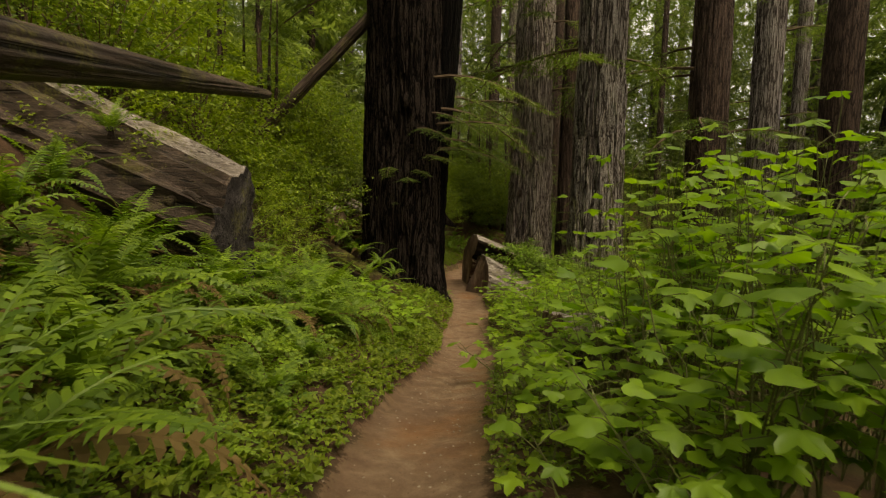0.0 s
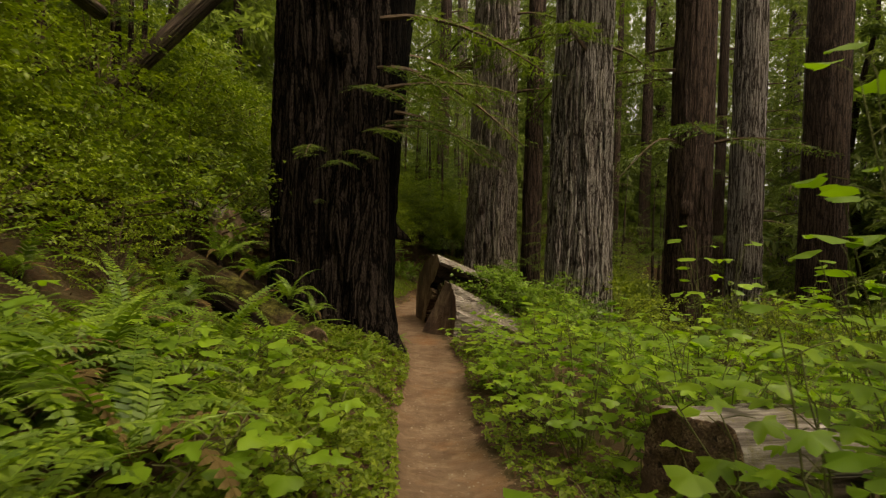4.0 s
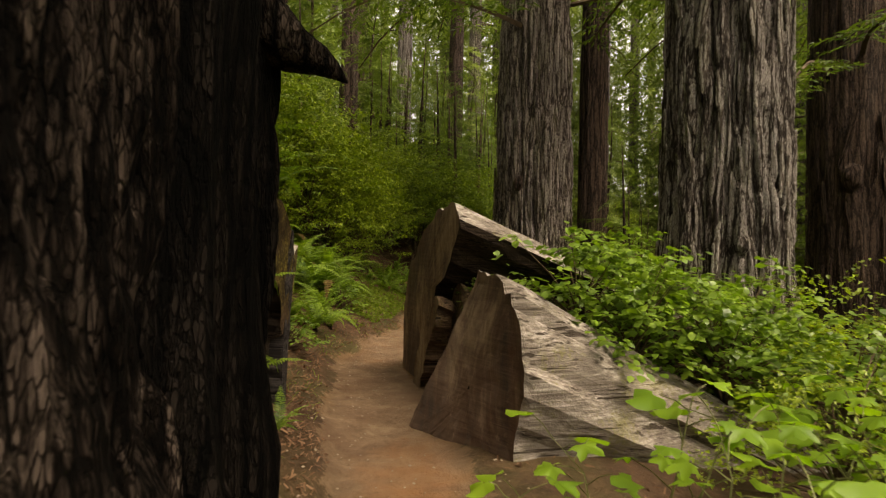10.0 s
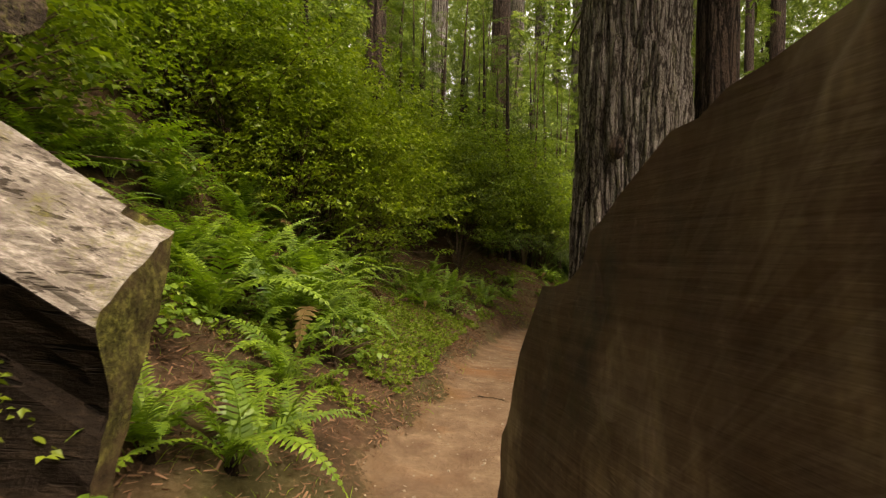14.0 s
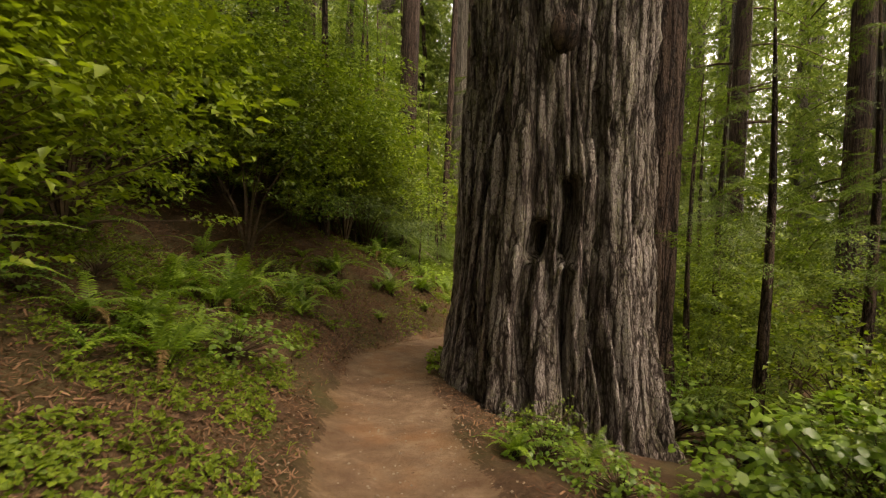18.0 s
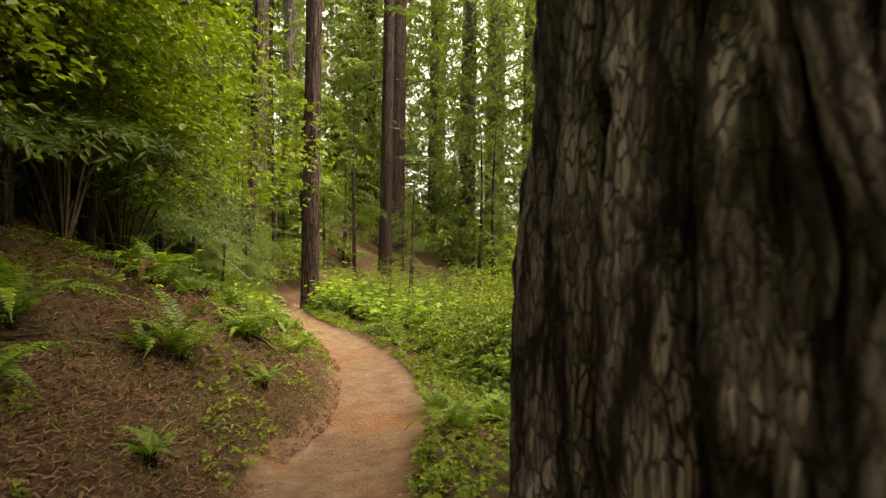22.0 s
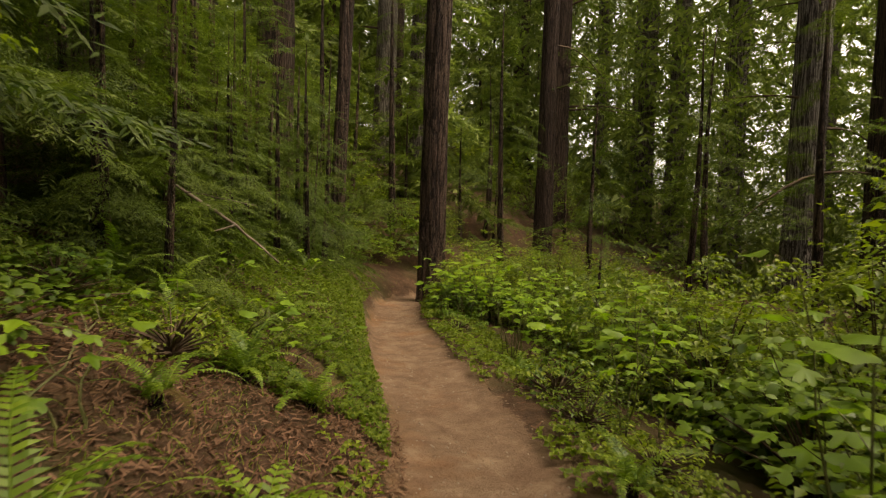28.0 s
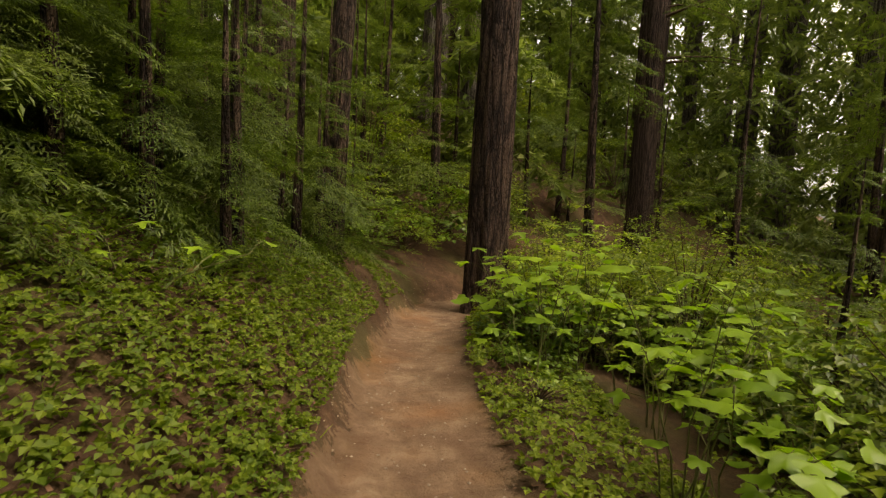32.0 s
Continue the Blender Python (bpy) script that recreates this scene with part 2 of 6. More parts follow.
def soil_material():
    """The forest floor: red-brown trodden soil on the path, darker litter and duff beside it."""
    m, t, b = shader("forest_soil")
    at = t.nodes.new("ShaderNodeAttribute")
    at.attribute_name = "path"
    vec = coords(t)
    fine = fractal(t, vec, 38.0, 6, 0.7)
    mid_n = fractal(t, vec, 5.0, 6, 0.65, 0.4)
    wide = fractal(t, vec, 0.9, 4, 0.6)
    trod = ramp(t, mid_n, ((0.3, (0.118, 0.070, 0.044)), (0.55, (0.188, 0.121, 0.077)), (0.75, (0.27, 0.185, 0.122))))
    trod = mixed(t, ramp(t, wide, ((0.52, (0, 0, 0)), (0.70, (0.75, 0.75, 0.75)))), trod, (0.215, 0.098, 0.040))
    trod = mixed(t, ramp(t, fractal(t, vec, 1.7, 4, 0.6, 0.6), ((0.34, (0.55, 0.55, 0.55)), (0.50, (0, 0, 0)))), trod, (0.115, 0.062, 0.037))
    trod = mixed(t, ramp(t, fine, ((0.62, (0, 0, 0)), (0.75, (0.45, 0.45, 0.45)))), trod, (0.36, 0.24, 0.14))
    trod = mixed(t, ramp(t, fine, ((0.30, (0.7, 0.7, 0.7)), (0.42, (0, 0, 0)))), trod, (0.11, 0.058, 0.032))
    duff = ramp(t, mid_n, ((0.3, (0.030, 0.017, 0.010)), (0.55, (0.068, 0.037, 0.021)), (0.75, (0.115, 0.066, 0.038))))
    duff = mixed(t, ramp(t, fine, ((0.5, (0, 0, 0)), (0.72, (0.6, 0.6, 0.6)))), duff, (0.15, 0.09, 0.055))
    duff = mixed(t, ramp(t, wide, ((0.45, (0, 0, 0)), (0.65, (0.5, 0.5, 0.5)))), duff, (0.06, 0.065, 0.02))
    rim = t.nodes.new("ShaderNodeMath")
    rim.operation = "MULTIPLY_ADD"
    link(t, mixed(t, 0.45, mid_n, fine), rim.inputs[0])
    rim.inputs[1].default_value = 1.5
    link(t, at.outputs["Fac"], rim.inputs[2])
    worn = ramp(t, rim.outputs[0], ((0.95, (0, 0, 0)), (1.0, (1, 1, 1))))
    part_worn = ramp(t, at.outputs["Fac"], ((0.0, (0, 0, 0)), (0.9, (1, 1, 1))))
    link(t, mixed(t, mixed(t, 0.5, worn, part_worn), duff, trod), b.inputs["Base Color"])
    b.inputs["Roughness"].default_value = 0.95
    b.inputs["Specular IOR Level"].default_value = 0.15
    relief(t, b, mixed(t, 0.5, fine, mid_n), 1.0, 0.045)
    return m


SOIL = soil_material()
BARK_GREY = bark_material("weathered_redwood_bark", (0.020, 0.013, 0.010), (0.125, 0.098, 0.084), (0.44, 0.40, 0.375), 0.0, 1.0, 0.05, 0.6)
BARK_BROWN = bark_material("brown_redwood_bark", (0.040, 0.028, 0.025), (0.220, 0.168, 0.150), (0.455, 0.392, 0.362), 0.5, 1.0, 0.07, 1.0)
# char, darkened further in place of the shade of a canopy that isn't built
BARK_DARK = bark_material("charred_shaded_bark", (0.0022, 0.0016, 0.0013), (0.0135, 0.0088, 0.0070), (0.058, 0.043, 0.036), 0.0, 1.0, 0.06)
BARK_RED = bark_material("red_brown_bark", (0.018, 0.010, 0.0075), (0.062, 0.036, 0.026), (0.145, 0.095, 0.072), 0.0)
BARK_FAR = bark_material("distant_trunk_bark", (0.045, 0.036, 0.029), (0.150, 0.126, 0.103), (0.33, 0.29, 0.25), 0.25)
WOOD_CUT = cut_wood_material("sawn_weathered_wood", (0.046, 0.033, 0.029), (0.125, 0.080, 0.058), (0.31, 0.22, 0.155))
WOOD_GREY = bark_material("bleached_grey_wood", (0.06, 0.045, 0.036), (0.22, 0.19, 0.165), (0.46, 0.43, 0.40), 0.0, 0.8, 0.03)
LOG_GREY = grain_material("bleached_grey_log", (0.050, 0.036, 0.028), (0.195, 0.162, 0.140), (0.44, 0.395, 0.36), 0.5, 0.025)
LOG_BARK = grain_material("dark_log_bark", (0.010, 0.007, 0.005), (0.050, 0.033, 0.024), (0.15, 0.105, 0.08), 0.5, 0.05, 0.7)
WOOD_ROT = grain_material("rotten_red_wood", (0.030, 0.017, 0.011), (0.115, 0.068, 0.042), (0.33, 0.235, 0.155), 0.35, 0.05, 1.3)
# shade put into the colour of log undersides and hollows; plain dark on fern crowns
WOOD_DARK = grain_material("dark_and_shaded_wood", (0.006, 0.0045, 0.0035), (0.020, 0.0135, 0.010), (0.055, 0.038, 0.027), 0.1, 0.04, 0.8)
WOOD_PALE = cut_wood_material("pale_split_wood", (0.075, 0.048, 0.032), (0.19, 0.130, 0.085), (0.36, 0.275, 0.19))
MOSS = moss_material("mossy_wood", (0.016, 0.013, 0.005), (0.065, 0.060, 0.016), (0.17, 0.16, 0.04), (0.055, 0.032, 0.020))
STONE = plain_material("grey_stone", (0.022, 0.019, 0.019), (0.075, 0.066, 0.066), 8.0, 0.85, (1, 1, 1), 0.015)
STONE_PALE = plain_material('pale_pebble', (0.14, 0.10, 0.07), (0.34, 0.27, 0.20), 30.0)
TWIG = plain_material("brown_twig", (0.035, 0.022, 0.014), (0.12, 0.08, 0.05), 12.0, 0.9, (1, 1, 1), 0.004)
STALK = plain_material("green_stalk", (0.06, 0.07, 0.02), (0.14, 0.14, 0.05), 9.0, 0.7, (1, 1, 1), 0.002)
LEAF_MAPLE = leaf_material("broad_green_leaf", (0.080, 0.168, 0.014), (0.315, 0.465, 0.038), 0.42, 0.4, 0.52)
LEAF_SALAL = leaf_material("glossy_green_leaf", (0.050, 0.100, 0.013), (0.215, 0.320, 0.034), 0.38, 0.45, 0.42)
LEAF_BERRY = leaf_material("small_yellow_green_leaf", (0.050, 0.088, 0.011), (0.30, 0.365, 0.034), 0.42, 0.4, 0.48)
LEAF_FERN = leaf_material("fern_green", (0.062, 0.118, 0.014), (0.26, 0.37, 0.036), 0.45, 0.35, 0.45)
LEAF_FERN_OLD = leaf_material("dry_fern", (0.075, 0.045, 0.018), (0.17, 0.115, 0.045), 0.8, 0.1, 0.2)
LEAF_NEEDLE = leaf_material("redwood_needle", (0.034, 0.062, 0.011), (0.165, 0.215, 0.032), 0.5, 0.3, 0.45)
# pale and less saturated: the haze of distance is put into the leaf colour
LEAF_FAR = leaf_material("far_foliage_hazed", (0.10, 0.145, 0.040), (0.34, 0.395, 0.125), 0.55, 0.25, 0.50, 0.4)
LEAF_COVER = leaf_material("ground_cover_leaf", (0.078, 0.126, 0.012), (0.245, 0.30, 0.030), 0.55, 0.25, 0.45, 1.2)
# burnt wood plus the shade of the recess, both in one near-black colour
CHAR = bark_material("charred_shaded_wood", (0.0012, 0.001, 0.0008), (0.004, 0.003, 0.0026), (0.012, 0.009, 0.0075), 0.0)
MOSS_WARM = moss_material("warm_mossy_wood", (0.012, 0.008, 0.004), (0.068, 0.049, 0.014), (0.20, 0.155, 0.038), (0.055, 0.032, 0.020))
WOOD_SLAB = grain_material("dark_grey_weathered_wood", (0.010, 0.008, 0.008), (0.030, 0.025, 0.025), (0.095, 0.083, 0.080), 0.35, 0.02)
LEAF_DRY = leaf_material("dry_litter", (0.050, 0.023, 0.014), (0.26, 0.145, 0.092), 0.9, 0.1, 0.05)


# ---- geometry helpers ----
RNG = np.random.default_rng(7)


def mesh_of(name, verts, faces, material, smooth=False, material_ids=None):
    """A mesh from an (n, 3) array and an (m, 3) or (m, 4) array of corners, or a list of such arrays."""
    blocks = faces if isinstance(faces, list) else [faces]
    blocks = [np.asarray(f, dtype=np.int32) for f in blocks if len(f)]
    me = bpy.data.meshes.new(name)
    verts = np.asarray(verts, dtype=np.float32)
    me.vertices.add(len(verts))
    me.vertices.foreach_set("co", verts.ravel())
    corners = np.concatenate([f.ravel() for f in blocks])
    sizes = np.concatenate([np.full(len(f), f.shape[1], dtype=np.int32) for f in blocks])
    me.loops.add(len(corners))
    me.loops.foreach_set("vertex_index", corners)
    me.polygons.add(len(sizes))
    me.polygons.foreach_set("loop_start", np.concatenate(([0], np.cumsum(sizes)[:-1])).astype(np.int32))
    me.polygons.foreach_set("loop_total", sizes)
    for mat in (material if isinstance(material, (list, tuple)) else [material]):
        me.materials.append(mat)
    if material_ids is not None:
        me.polygons.foreach_set("material_index", np.asarray(material_ids, dtype=np.int32))
    me.polygons.foreach_set("use_smooth", np.full(len(sizes), smooth))
    me.update(calc_edges=True)
    return me


def part(name, data, parent, label="", m=None):
    """Links a mesh as one part under a thing or under another part."""
    ob = new(name, data)
    ob.parent = parent
    if m is not None:
        ob.matrix_basis = m
    if label:
        ob["label"] = label
    return ob


TABLE = RNG.random((64, 64))


def lattice(u, v, wrap_u=64):
    """Smooth value noise in 0..1 that repeats every wrap_u cells along u."""
    iu, iv = np.floor(u).astype(int), np.floor(v).astype(int)
    fu, fv = u - iu, v - iv
    fu, fv = fu * fu * (3 - 2 * fu), fv * fv * (3 - 2 * fv)
    a, b = iu % wrap_u % 64, (iu + 1) % wrap_u % 64
    c, d = iv % 64, (iv + 1) % 64
    low = TABLE[a, c] * (1 - fu) + TABLE[b, c] * fu
    high = TABLE[a, d] * (1 - fu) + TABLE[b, d] * fu
    return low * (1 - fv) + high * fv


def rough2(u, v, octaves=4):
    total, amp, norm = 0.0, 1.0, 0.0
    for k in range(octaves):
        total = total + amp * lattice(u * 2 ** k + 17 * k, v * 2 ** k + 5 * k)
        norm += amp
        amp *= 0.5
    return total / norm


def grid_faces(rows, cols, wrap):
    r, c = np.meshgrid(np.arange(rows - 1), np.arange(cols if wrap else cols - 1), indexing="ij")
    d = (c + 1) % cols
    return np.stack([r * cols + c, r * cols + d, (r + 1) * cols + d, (r + 1) * cols + c], -1).reshape(-1, 4)


def tube(points, radii, sides=6):
    """Vertices and faces of a tapered tube along points."""
    p = np.asarray(points, float)
    n = len(p)
    tang = np.gradient(p, axis=0)
    tang /= np.linalg.norm(tang, axis=1, keepdims=True) + 1e-9
    ref = np.array([0.31, 0.17, 1.0]) if abs(tang[0, 2]) < 0.9 else np.array([1.0, 0.2, 0.1])
    side = np.cross(tang, ref)
    side /= np.linalg.norm(side, axis=1, keepdims=True) + 1e-9
    other = np.cross(tang, side)
    a = np.arange(sides) * 2 * np.pi / sides
    ring = np.cos(a)[None, :, None] * side[:, None] + np.sin(a)[None, :, None] * other[:, None]
    v = p[:, None] + ring * np.asarray(radii, float)[:, None, None]
    return v.reshape(-1, 3), grid_faces(n, sides, True)


class Pile:
    """Collects pieces of geometry, each with a material number, into one mesh."""

    def __init__(self):
        self.v, self.f3, self.f4, self.m3, self.m4, self.n = [], [], [], [], [], 0

    def add(self, v, f, mat=0):
        f = np.asarray(f) + self.n
        if f.shape[1] == 3:
            self.f3.append(f), self.m3.append(np.full(len(f), mat))
        else:
            self.f4.append(f), self.m4.append(np.full(len(f), mat))
        self.v.append(v)
        self.n += len(v)

    def copies(self, v, f, mats, mat=0):
        """The piece (v, f) at every 4 x 4 matrix of mats."""
        mats = np.asarray(mats)
        k = len(mats)
        w = np.einsum("kij,nj->kni", mats[:, :3, :3], v) + mats[:, None, :3, 3]
        ff = (np.asarray(f)[None] + (np.arange(k) * len(v))[:, None, None]).reshape(-1, np.asarray(f).shape[1])
        self.add(w.reshape(-1, 3), ff, mat)

    def mesh(self, name, materials, smooth=False):
        blocks, ids = [], []
        for f, m in ((self.f3, self.m3), (self.f4, self.m4)):
            if f:
                blocks.append(np.concatenate(f)), ids.append(np.concatenate(m))
        return mesh_of(name, np.concatenate(self.v), blocks, materials, smooth, np.concatenate(ids))


def turns(n, yaw, pitch, roll, scale, place):
    """n matrices: turned by yaw about z after pitch about x and roll about y, scaled and placed."""
    cy, sy, cp, sp, cr, sr = np.cos(yaw), np.sin(yaw), np.cos(pitch), np.sin(pitch), np.cos(roll), np.sin(roll)
    o, i = np.zeros(n), np.ones(n)
    rz = np.stack([cy, -sy, o, sy, cy, o, o, o, i], -1).reshape(n, 3, 3)
    rx = np.stack([i, o, o, o, cp, -sp, o, sp, cp], -1).reshape(n, 3, 3)
    ry = np.stack([cr, o, sr, o, i, o, -sr, o, cr], -1).reshape(n, 3, 3)
    m = np.tile(np.eye(4), (n, 1, 1))
    m[:, :3, :3] = (rz @ rx @ ry) * np.asarray(scale).reshape(-1, 1, 1)
    m[:, :3, 3] = place
    return m

# ---- trunks ----
def trunk_mesh(name, radius, height, material, segs=96, rows=90, flare=0.5, flare_h=0.8, ridges=34, depth=0.05, lean=(0.0, 0.0), seed=0, below=0.8, taper=0.012, lobes=5, oval=1.0, dents=(), jagged=0.0):
    """A redwood trunk: a flared, lobed foot and long interlocking ridges of bark, as real relief."""
    rng = np.random.default_rng(seed)
    z = np.concatenate([np.linspace(-below, min(6.0, height * 0.5), int(rows * 0.75)), np.linspace(min(6.0, height * 0.5), height, rows - int(rows * 0.75) + 1)[1:]])
    a = np.arange(segs) * 2 * np.pi / segs
    A, Z = np.meshgrid(a, z)
    up = np.maximum(Z, -0.2)
    foot = np.exp(-np.maximum(up + 0.2, 0) / flare_h)
    wob = 0.10 * np.sin(A * lobes + rng.random() * 6 + 0.2 * up) + 0.07 * np.sin(A * (lobes + 3) + rng.random() * 6) + 0.04 * np.sin(A * 2 + 1)
    r = radius * (1 + flare * foot * (1 + 2.6 * wob) + 0.35 * wob * np.exp(-up / 6)) * (1 - taper * np.maximum(up, 0))
    u = A / (2 * np.pi)
    shift = 1.1 * lattice(u * 12, Z * 0.45 + seed, 12) + 0.25 * lattice(u * 30, Z * 1.6 + seed, 30)
    k1 = min(64, ridges)
    def furrow(k, stretch, s, width):
        n = lattice(u * k + shift * (k / 34.0), Z * stretch + s, k)
        return np.clip(np.abs(2 * n - 1) / width, 0, 1) ** 0.7
    big = furrow(k1, 0.42, seed, 0.5)
    small = furrow(min(64, int(k1 * 1.6)), 1.1, seed + 9, 0.45)
    tiny = 0.6 * lattice(u * 64, Z * 6 + seed, 64) + 0.4 * lattice(u * 128, Z * 17 + seed, 64)
    r = r + depth * 1.25 * (big - 1) * (1 + 0.4 * foot) + depth * 0.7 * (small - 1) + depth * 0.45 * (tiny - 0.5) + depth * 0.6 * (lattice(u * 24, Z * 0.9 + 3, 24) - 0.5)
    for angle, low, high, wide, deep in dents:
        off = np.abs((A - angle - 0.05 * np.sin(Z * 3.1) + np.pi) % (2 * np.pi) - np.pi)
        r = r - deep * np.exp(-(off / wide) ** 4) * np.clip((Z - low) / 0.15, 0, 1) * np.clip((high - Z) / 0.06, 0, 1)
    if jagged:
        Z = np.where(Z > height - 1.0, Z + jagged * 2.4 * (lattice(u * 20, u * 0 + seed, 20) - 0.6) * np.clip(Z - height + 1.0, 0, 1), Z)
    X = np.cos(A) * r * oval + lean[0] * up
    Y = np.sin(A) * r / oval + lean[1] * up
    v = np.stack([X, Y, Z], -1).reshape(-1, 3)
    f = grid_faces(len(z), segs, True)
    return mesh_of(name, v, f, material, True)


def redwood(place, radius, height, material, label, group="", lean=(0.0, 0.0), boughs=(), **shape):
    """A tree: its trunk is the thing's own mesh, its boughs are parts. boughs: (height, angle, length, kind)."""
    root = new("redwood_tree", trunk_mesh("trunk", radius, height, material, lean=lean, **shape))
    root.location = place
    tagged(root, label, "tree", group)
    add_boughs(root, radius, boughs, lean)
    return root


def add_boughs(root, radius, boughs, lean=(0.0, 0.0)):
    for h, a, length, k in boughs:
        r = radius * 0.8
        part("bough", BOUGHS[k % 4][1], root, "", pose(math.cos(a) * r + lean[0] * h, math.sin(a) * r + lean[1] * h, h, 0, 0, math.degrees(a) - 90) @ Matrix.Diagonal((length, length, length, 1)))


def bough_ring(rng, low, high, count, length):
    return [(low + (high - low) * rng.random(), rng.random() * 6.28, length * (0.6 + 0.7 * rng.random()), int(rng.integers(4))) for k in range(count)]


def bark_strips(root, radius, flare, flare_h, count, low, high, material, seed, lo_a=0.0, hi_a=6.28, width=0.05, label="long loose strip of bark"):
    """Long strips of bark that stand proud of the trunk, each one a part."""
    rg = np.random.default_rng(seed)
    kinds = []
    for k in range(5):
        n = 16
        t = np.linspace(0, 1, n)
        length = 0.5 + 1.1 * rg.random()
        w = width * (0.5 + rg.random()) * np.sin(np.clip(t * 0.97 + 0.02, 0, 1) * np.pi) ** 0.5
        mid = 0.02 * np.sin(t * 4 + k) + 0.007 * rg.standard_normal(n)
        thick = 0.012
        prof = [(0.01, -1.0), (thick, -0.6), (thick * 1.3, 0.2), (0.008, 1.0), (-0.04, 0.8), (-0.04, -0.8)]
        v = np.array([[px, mid[i] + py * w[i], length * t[i]] for i in range(n) for px, py in prof])
        f = grid_faces(n, 6, True)[:, ::-1]
        kinds.append((mesh_of("bark_strip", v, f, material, True), length))
    for k in range(count):
        me, length = kinds[k % 5]
        a = lo_a + (hi_a - lo_a) * rg.random()
        h = low + (high - low - length) * rg.random()
        r = radius * (1 + flare * math.exp(-(h + 0.2) / flare_h)) * (1 - 0.012 * h) - 0.005
        tip = -math.degrees(math.atan(radius * flare * (math.exp(-(h + 0.2) / flare_h) - math.exp(-(h + length + 0.2) / flare_h)) / length))
        part("bark_strip", me, root, label if k == 0 else "", pose(math.cos(a) * r, math.sin(a) * r, h, 0, 0, math.degrees(a)) @ pose(0, 0, 0, 6 * rg.standard_normal(), tip, 0))


def trunk_knob(root, radius, angle, h, size, material, name="knot", label="dark knot on the bark"):
    """A knot or burl that bulges from the trunk."""
    n, m = 18, 12
    A, B = np.meshgrid(np.arange(n) * 2 * np.pi / n, np.linspace(-1.5, 1.57, m))
    rr = size * (1 + 0.5 * (rough2(A * 1.4 + h, B * 2, 3) - 0.5))
    v = np.stack([np.cos(A) * np.cos(B) * rr * 0.7, np.sin(A) * np.cos(B) * rr, np.sin(B) * rr * 1.4], -1).reshape(-1, 3)
    part(name, mesh_of(name, v, grid_faces(m, n, True), material, True), root, label, pose(math.cos(angle) * radius, math.sin(angle) * radius, h, 0, 0, math.degrees(angle)))

# ---- the line of the path (y, x, z of its middle) and the lie of the land beside it ----
LINE = np.array([
    (-60, 14.0, 5.0), (-14, 2.6, 1.95), (-7.4, 0.54, 1.30), (-5.5, 0.08, 1.12), (-3.7, -0.06, 0.88), (-2.5, -0.09, 0.68), (-1.0, -0.07, 0.45), (0.3, -0.04, 0.27),
    (1.4, -0.14, 0.08), (2.3, -0.24, -0.06), (3.5, -0.29, -0.13), (5.2, -0.34, -0.13), (7.3, -0.62, -0.10), (9.3, -1.10, -0.10), (10.4, -1.30, -0.09), (13.0, -1.35, -0.05),
    (14.8, -1.22, -0.10), (16.7, -0.92, -0.24), (18.5, -0.38, -0.34), (20.0, 0.24, -0.36), (21.3, 1.04, -0.48), (22.6, 2.0, -0.68), (25.0, 3.2, -0.74), (27.0, 4.07, -0.92),
    (28.3, 4.55, -0.95), (32.7, 5.60, -1.05), (34.6, 6.30, -1.12), (35.8, 7.1, -1.14), (36.8, 9.2, -1.2), (38.0, 13.5, -1.5), (42.0, 24.0, -2.5), (70.0, 75.0, -5.0),
])
#        y     half  stepL slopeL slopeR
LAND = np.array([
    (-40.0, 0.40, 0.10, 0.30, -0.05), (-6.0, 0.40, 0.10, 0.36, -0.06), (0.0, 0.36, 0.22, 0.36, -0.08), (3.0, 0.36, 0.32, 0.22, -0.10), (5.0, 0.38, 0.44, 0.16, -0.10),
    (7.2, 0.42, 0.26, 0.30, -0.12), (9.5, 0.55, 0.12, 0.38, -0.18), (13.0, 0.50, 0.10, 0.42, -0.24), (17.0, 0.42, 0.10, 0.46, -0.30),
    (20.0, 0.43, 0.16, 0.52, -0.42), (24.0, 0.46, 0.22, 0.56, -0.44), (28.0, 0.46, 0.14, 0.42, -0.32), (33.0, 0.46, 0.40, 0.60, -0.28), (60.0, 0.46, 0.3, 0.5, -0.28),
])


# how far the trodden middle sways from that line, and its half width
SWAY = np.array([(3.0, 0.04), (7.3, 0.08), (10.8, 0.12), (11.8, 0.25), (12.8, 0.48), (13.9, 0.56), (15.0, 0.48), (16.2, 0.36), (17.5, 0.20), (18.6, -0.02), (19.8, -0.18), (20.8, -0.06),
                 (22.0, 0.02), (23.2, 0.22), (24.2, 0.27), (27.0, 0.25), (28.2, 0.13), (29.7, 0.05), (34.0, 0.03), (36.0, 0.0)])
HALF = np.array([(-40.0, 0.40), (0.0, 0.36), (3.9, 0.38), (7.2, 0.40), (10.8, 0.44), (12.8, 0.58), (13.9, 0.58), (16.2, 0.46), (17.5, 0.44), (19.8, 0.41), (20.8, 0.50), (24.0, 0.50), (28.0, 0.48), (30.0, 0.44), (33.0, 0.40), (60.0, 0.44)])
run_y = np.unique(np.concatenate([LINE[:, 0], SWAY[:, 0], np.arange(4.0, 36.0, 0.7)]))
run_x = np.interp(run_y, LINE[:, 0], LINE[:, 1])
tilt = np.gradient(run_x, run_y)
LINE = np.column_stack([run_y, run_x + np.interp(run_y, SWAY[:, 0], SWAY[:, 1]) * np.sqrt(1 + tilt ** 2), np.interp(run_y, LINE[:, 0], LINE[:, 2])])


def lay(y, k):
    return np.interp(y, HALF[:, 0], HALF[:, 1]) if k == 1 else np.interp(y, LAND[:, 0], LAND[:, k])


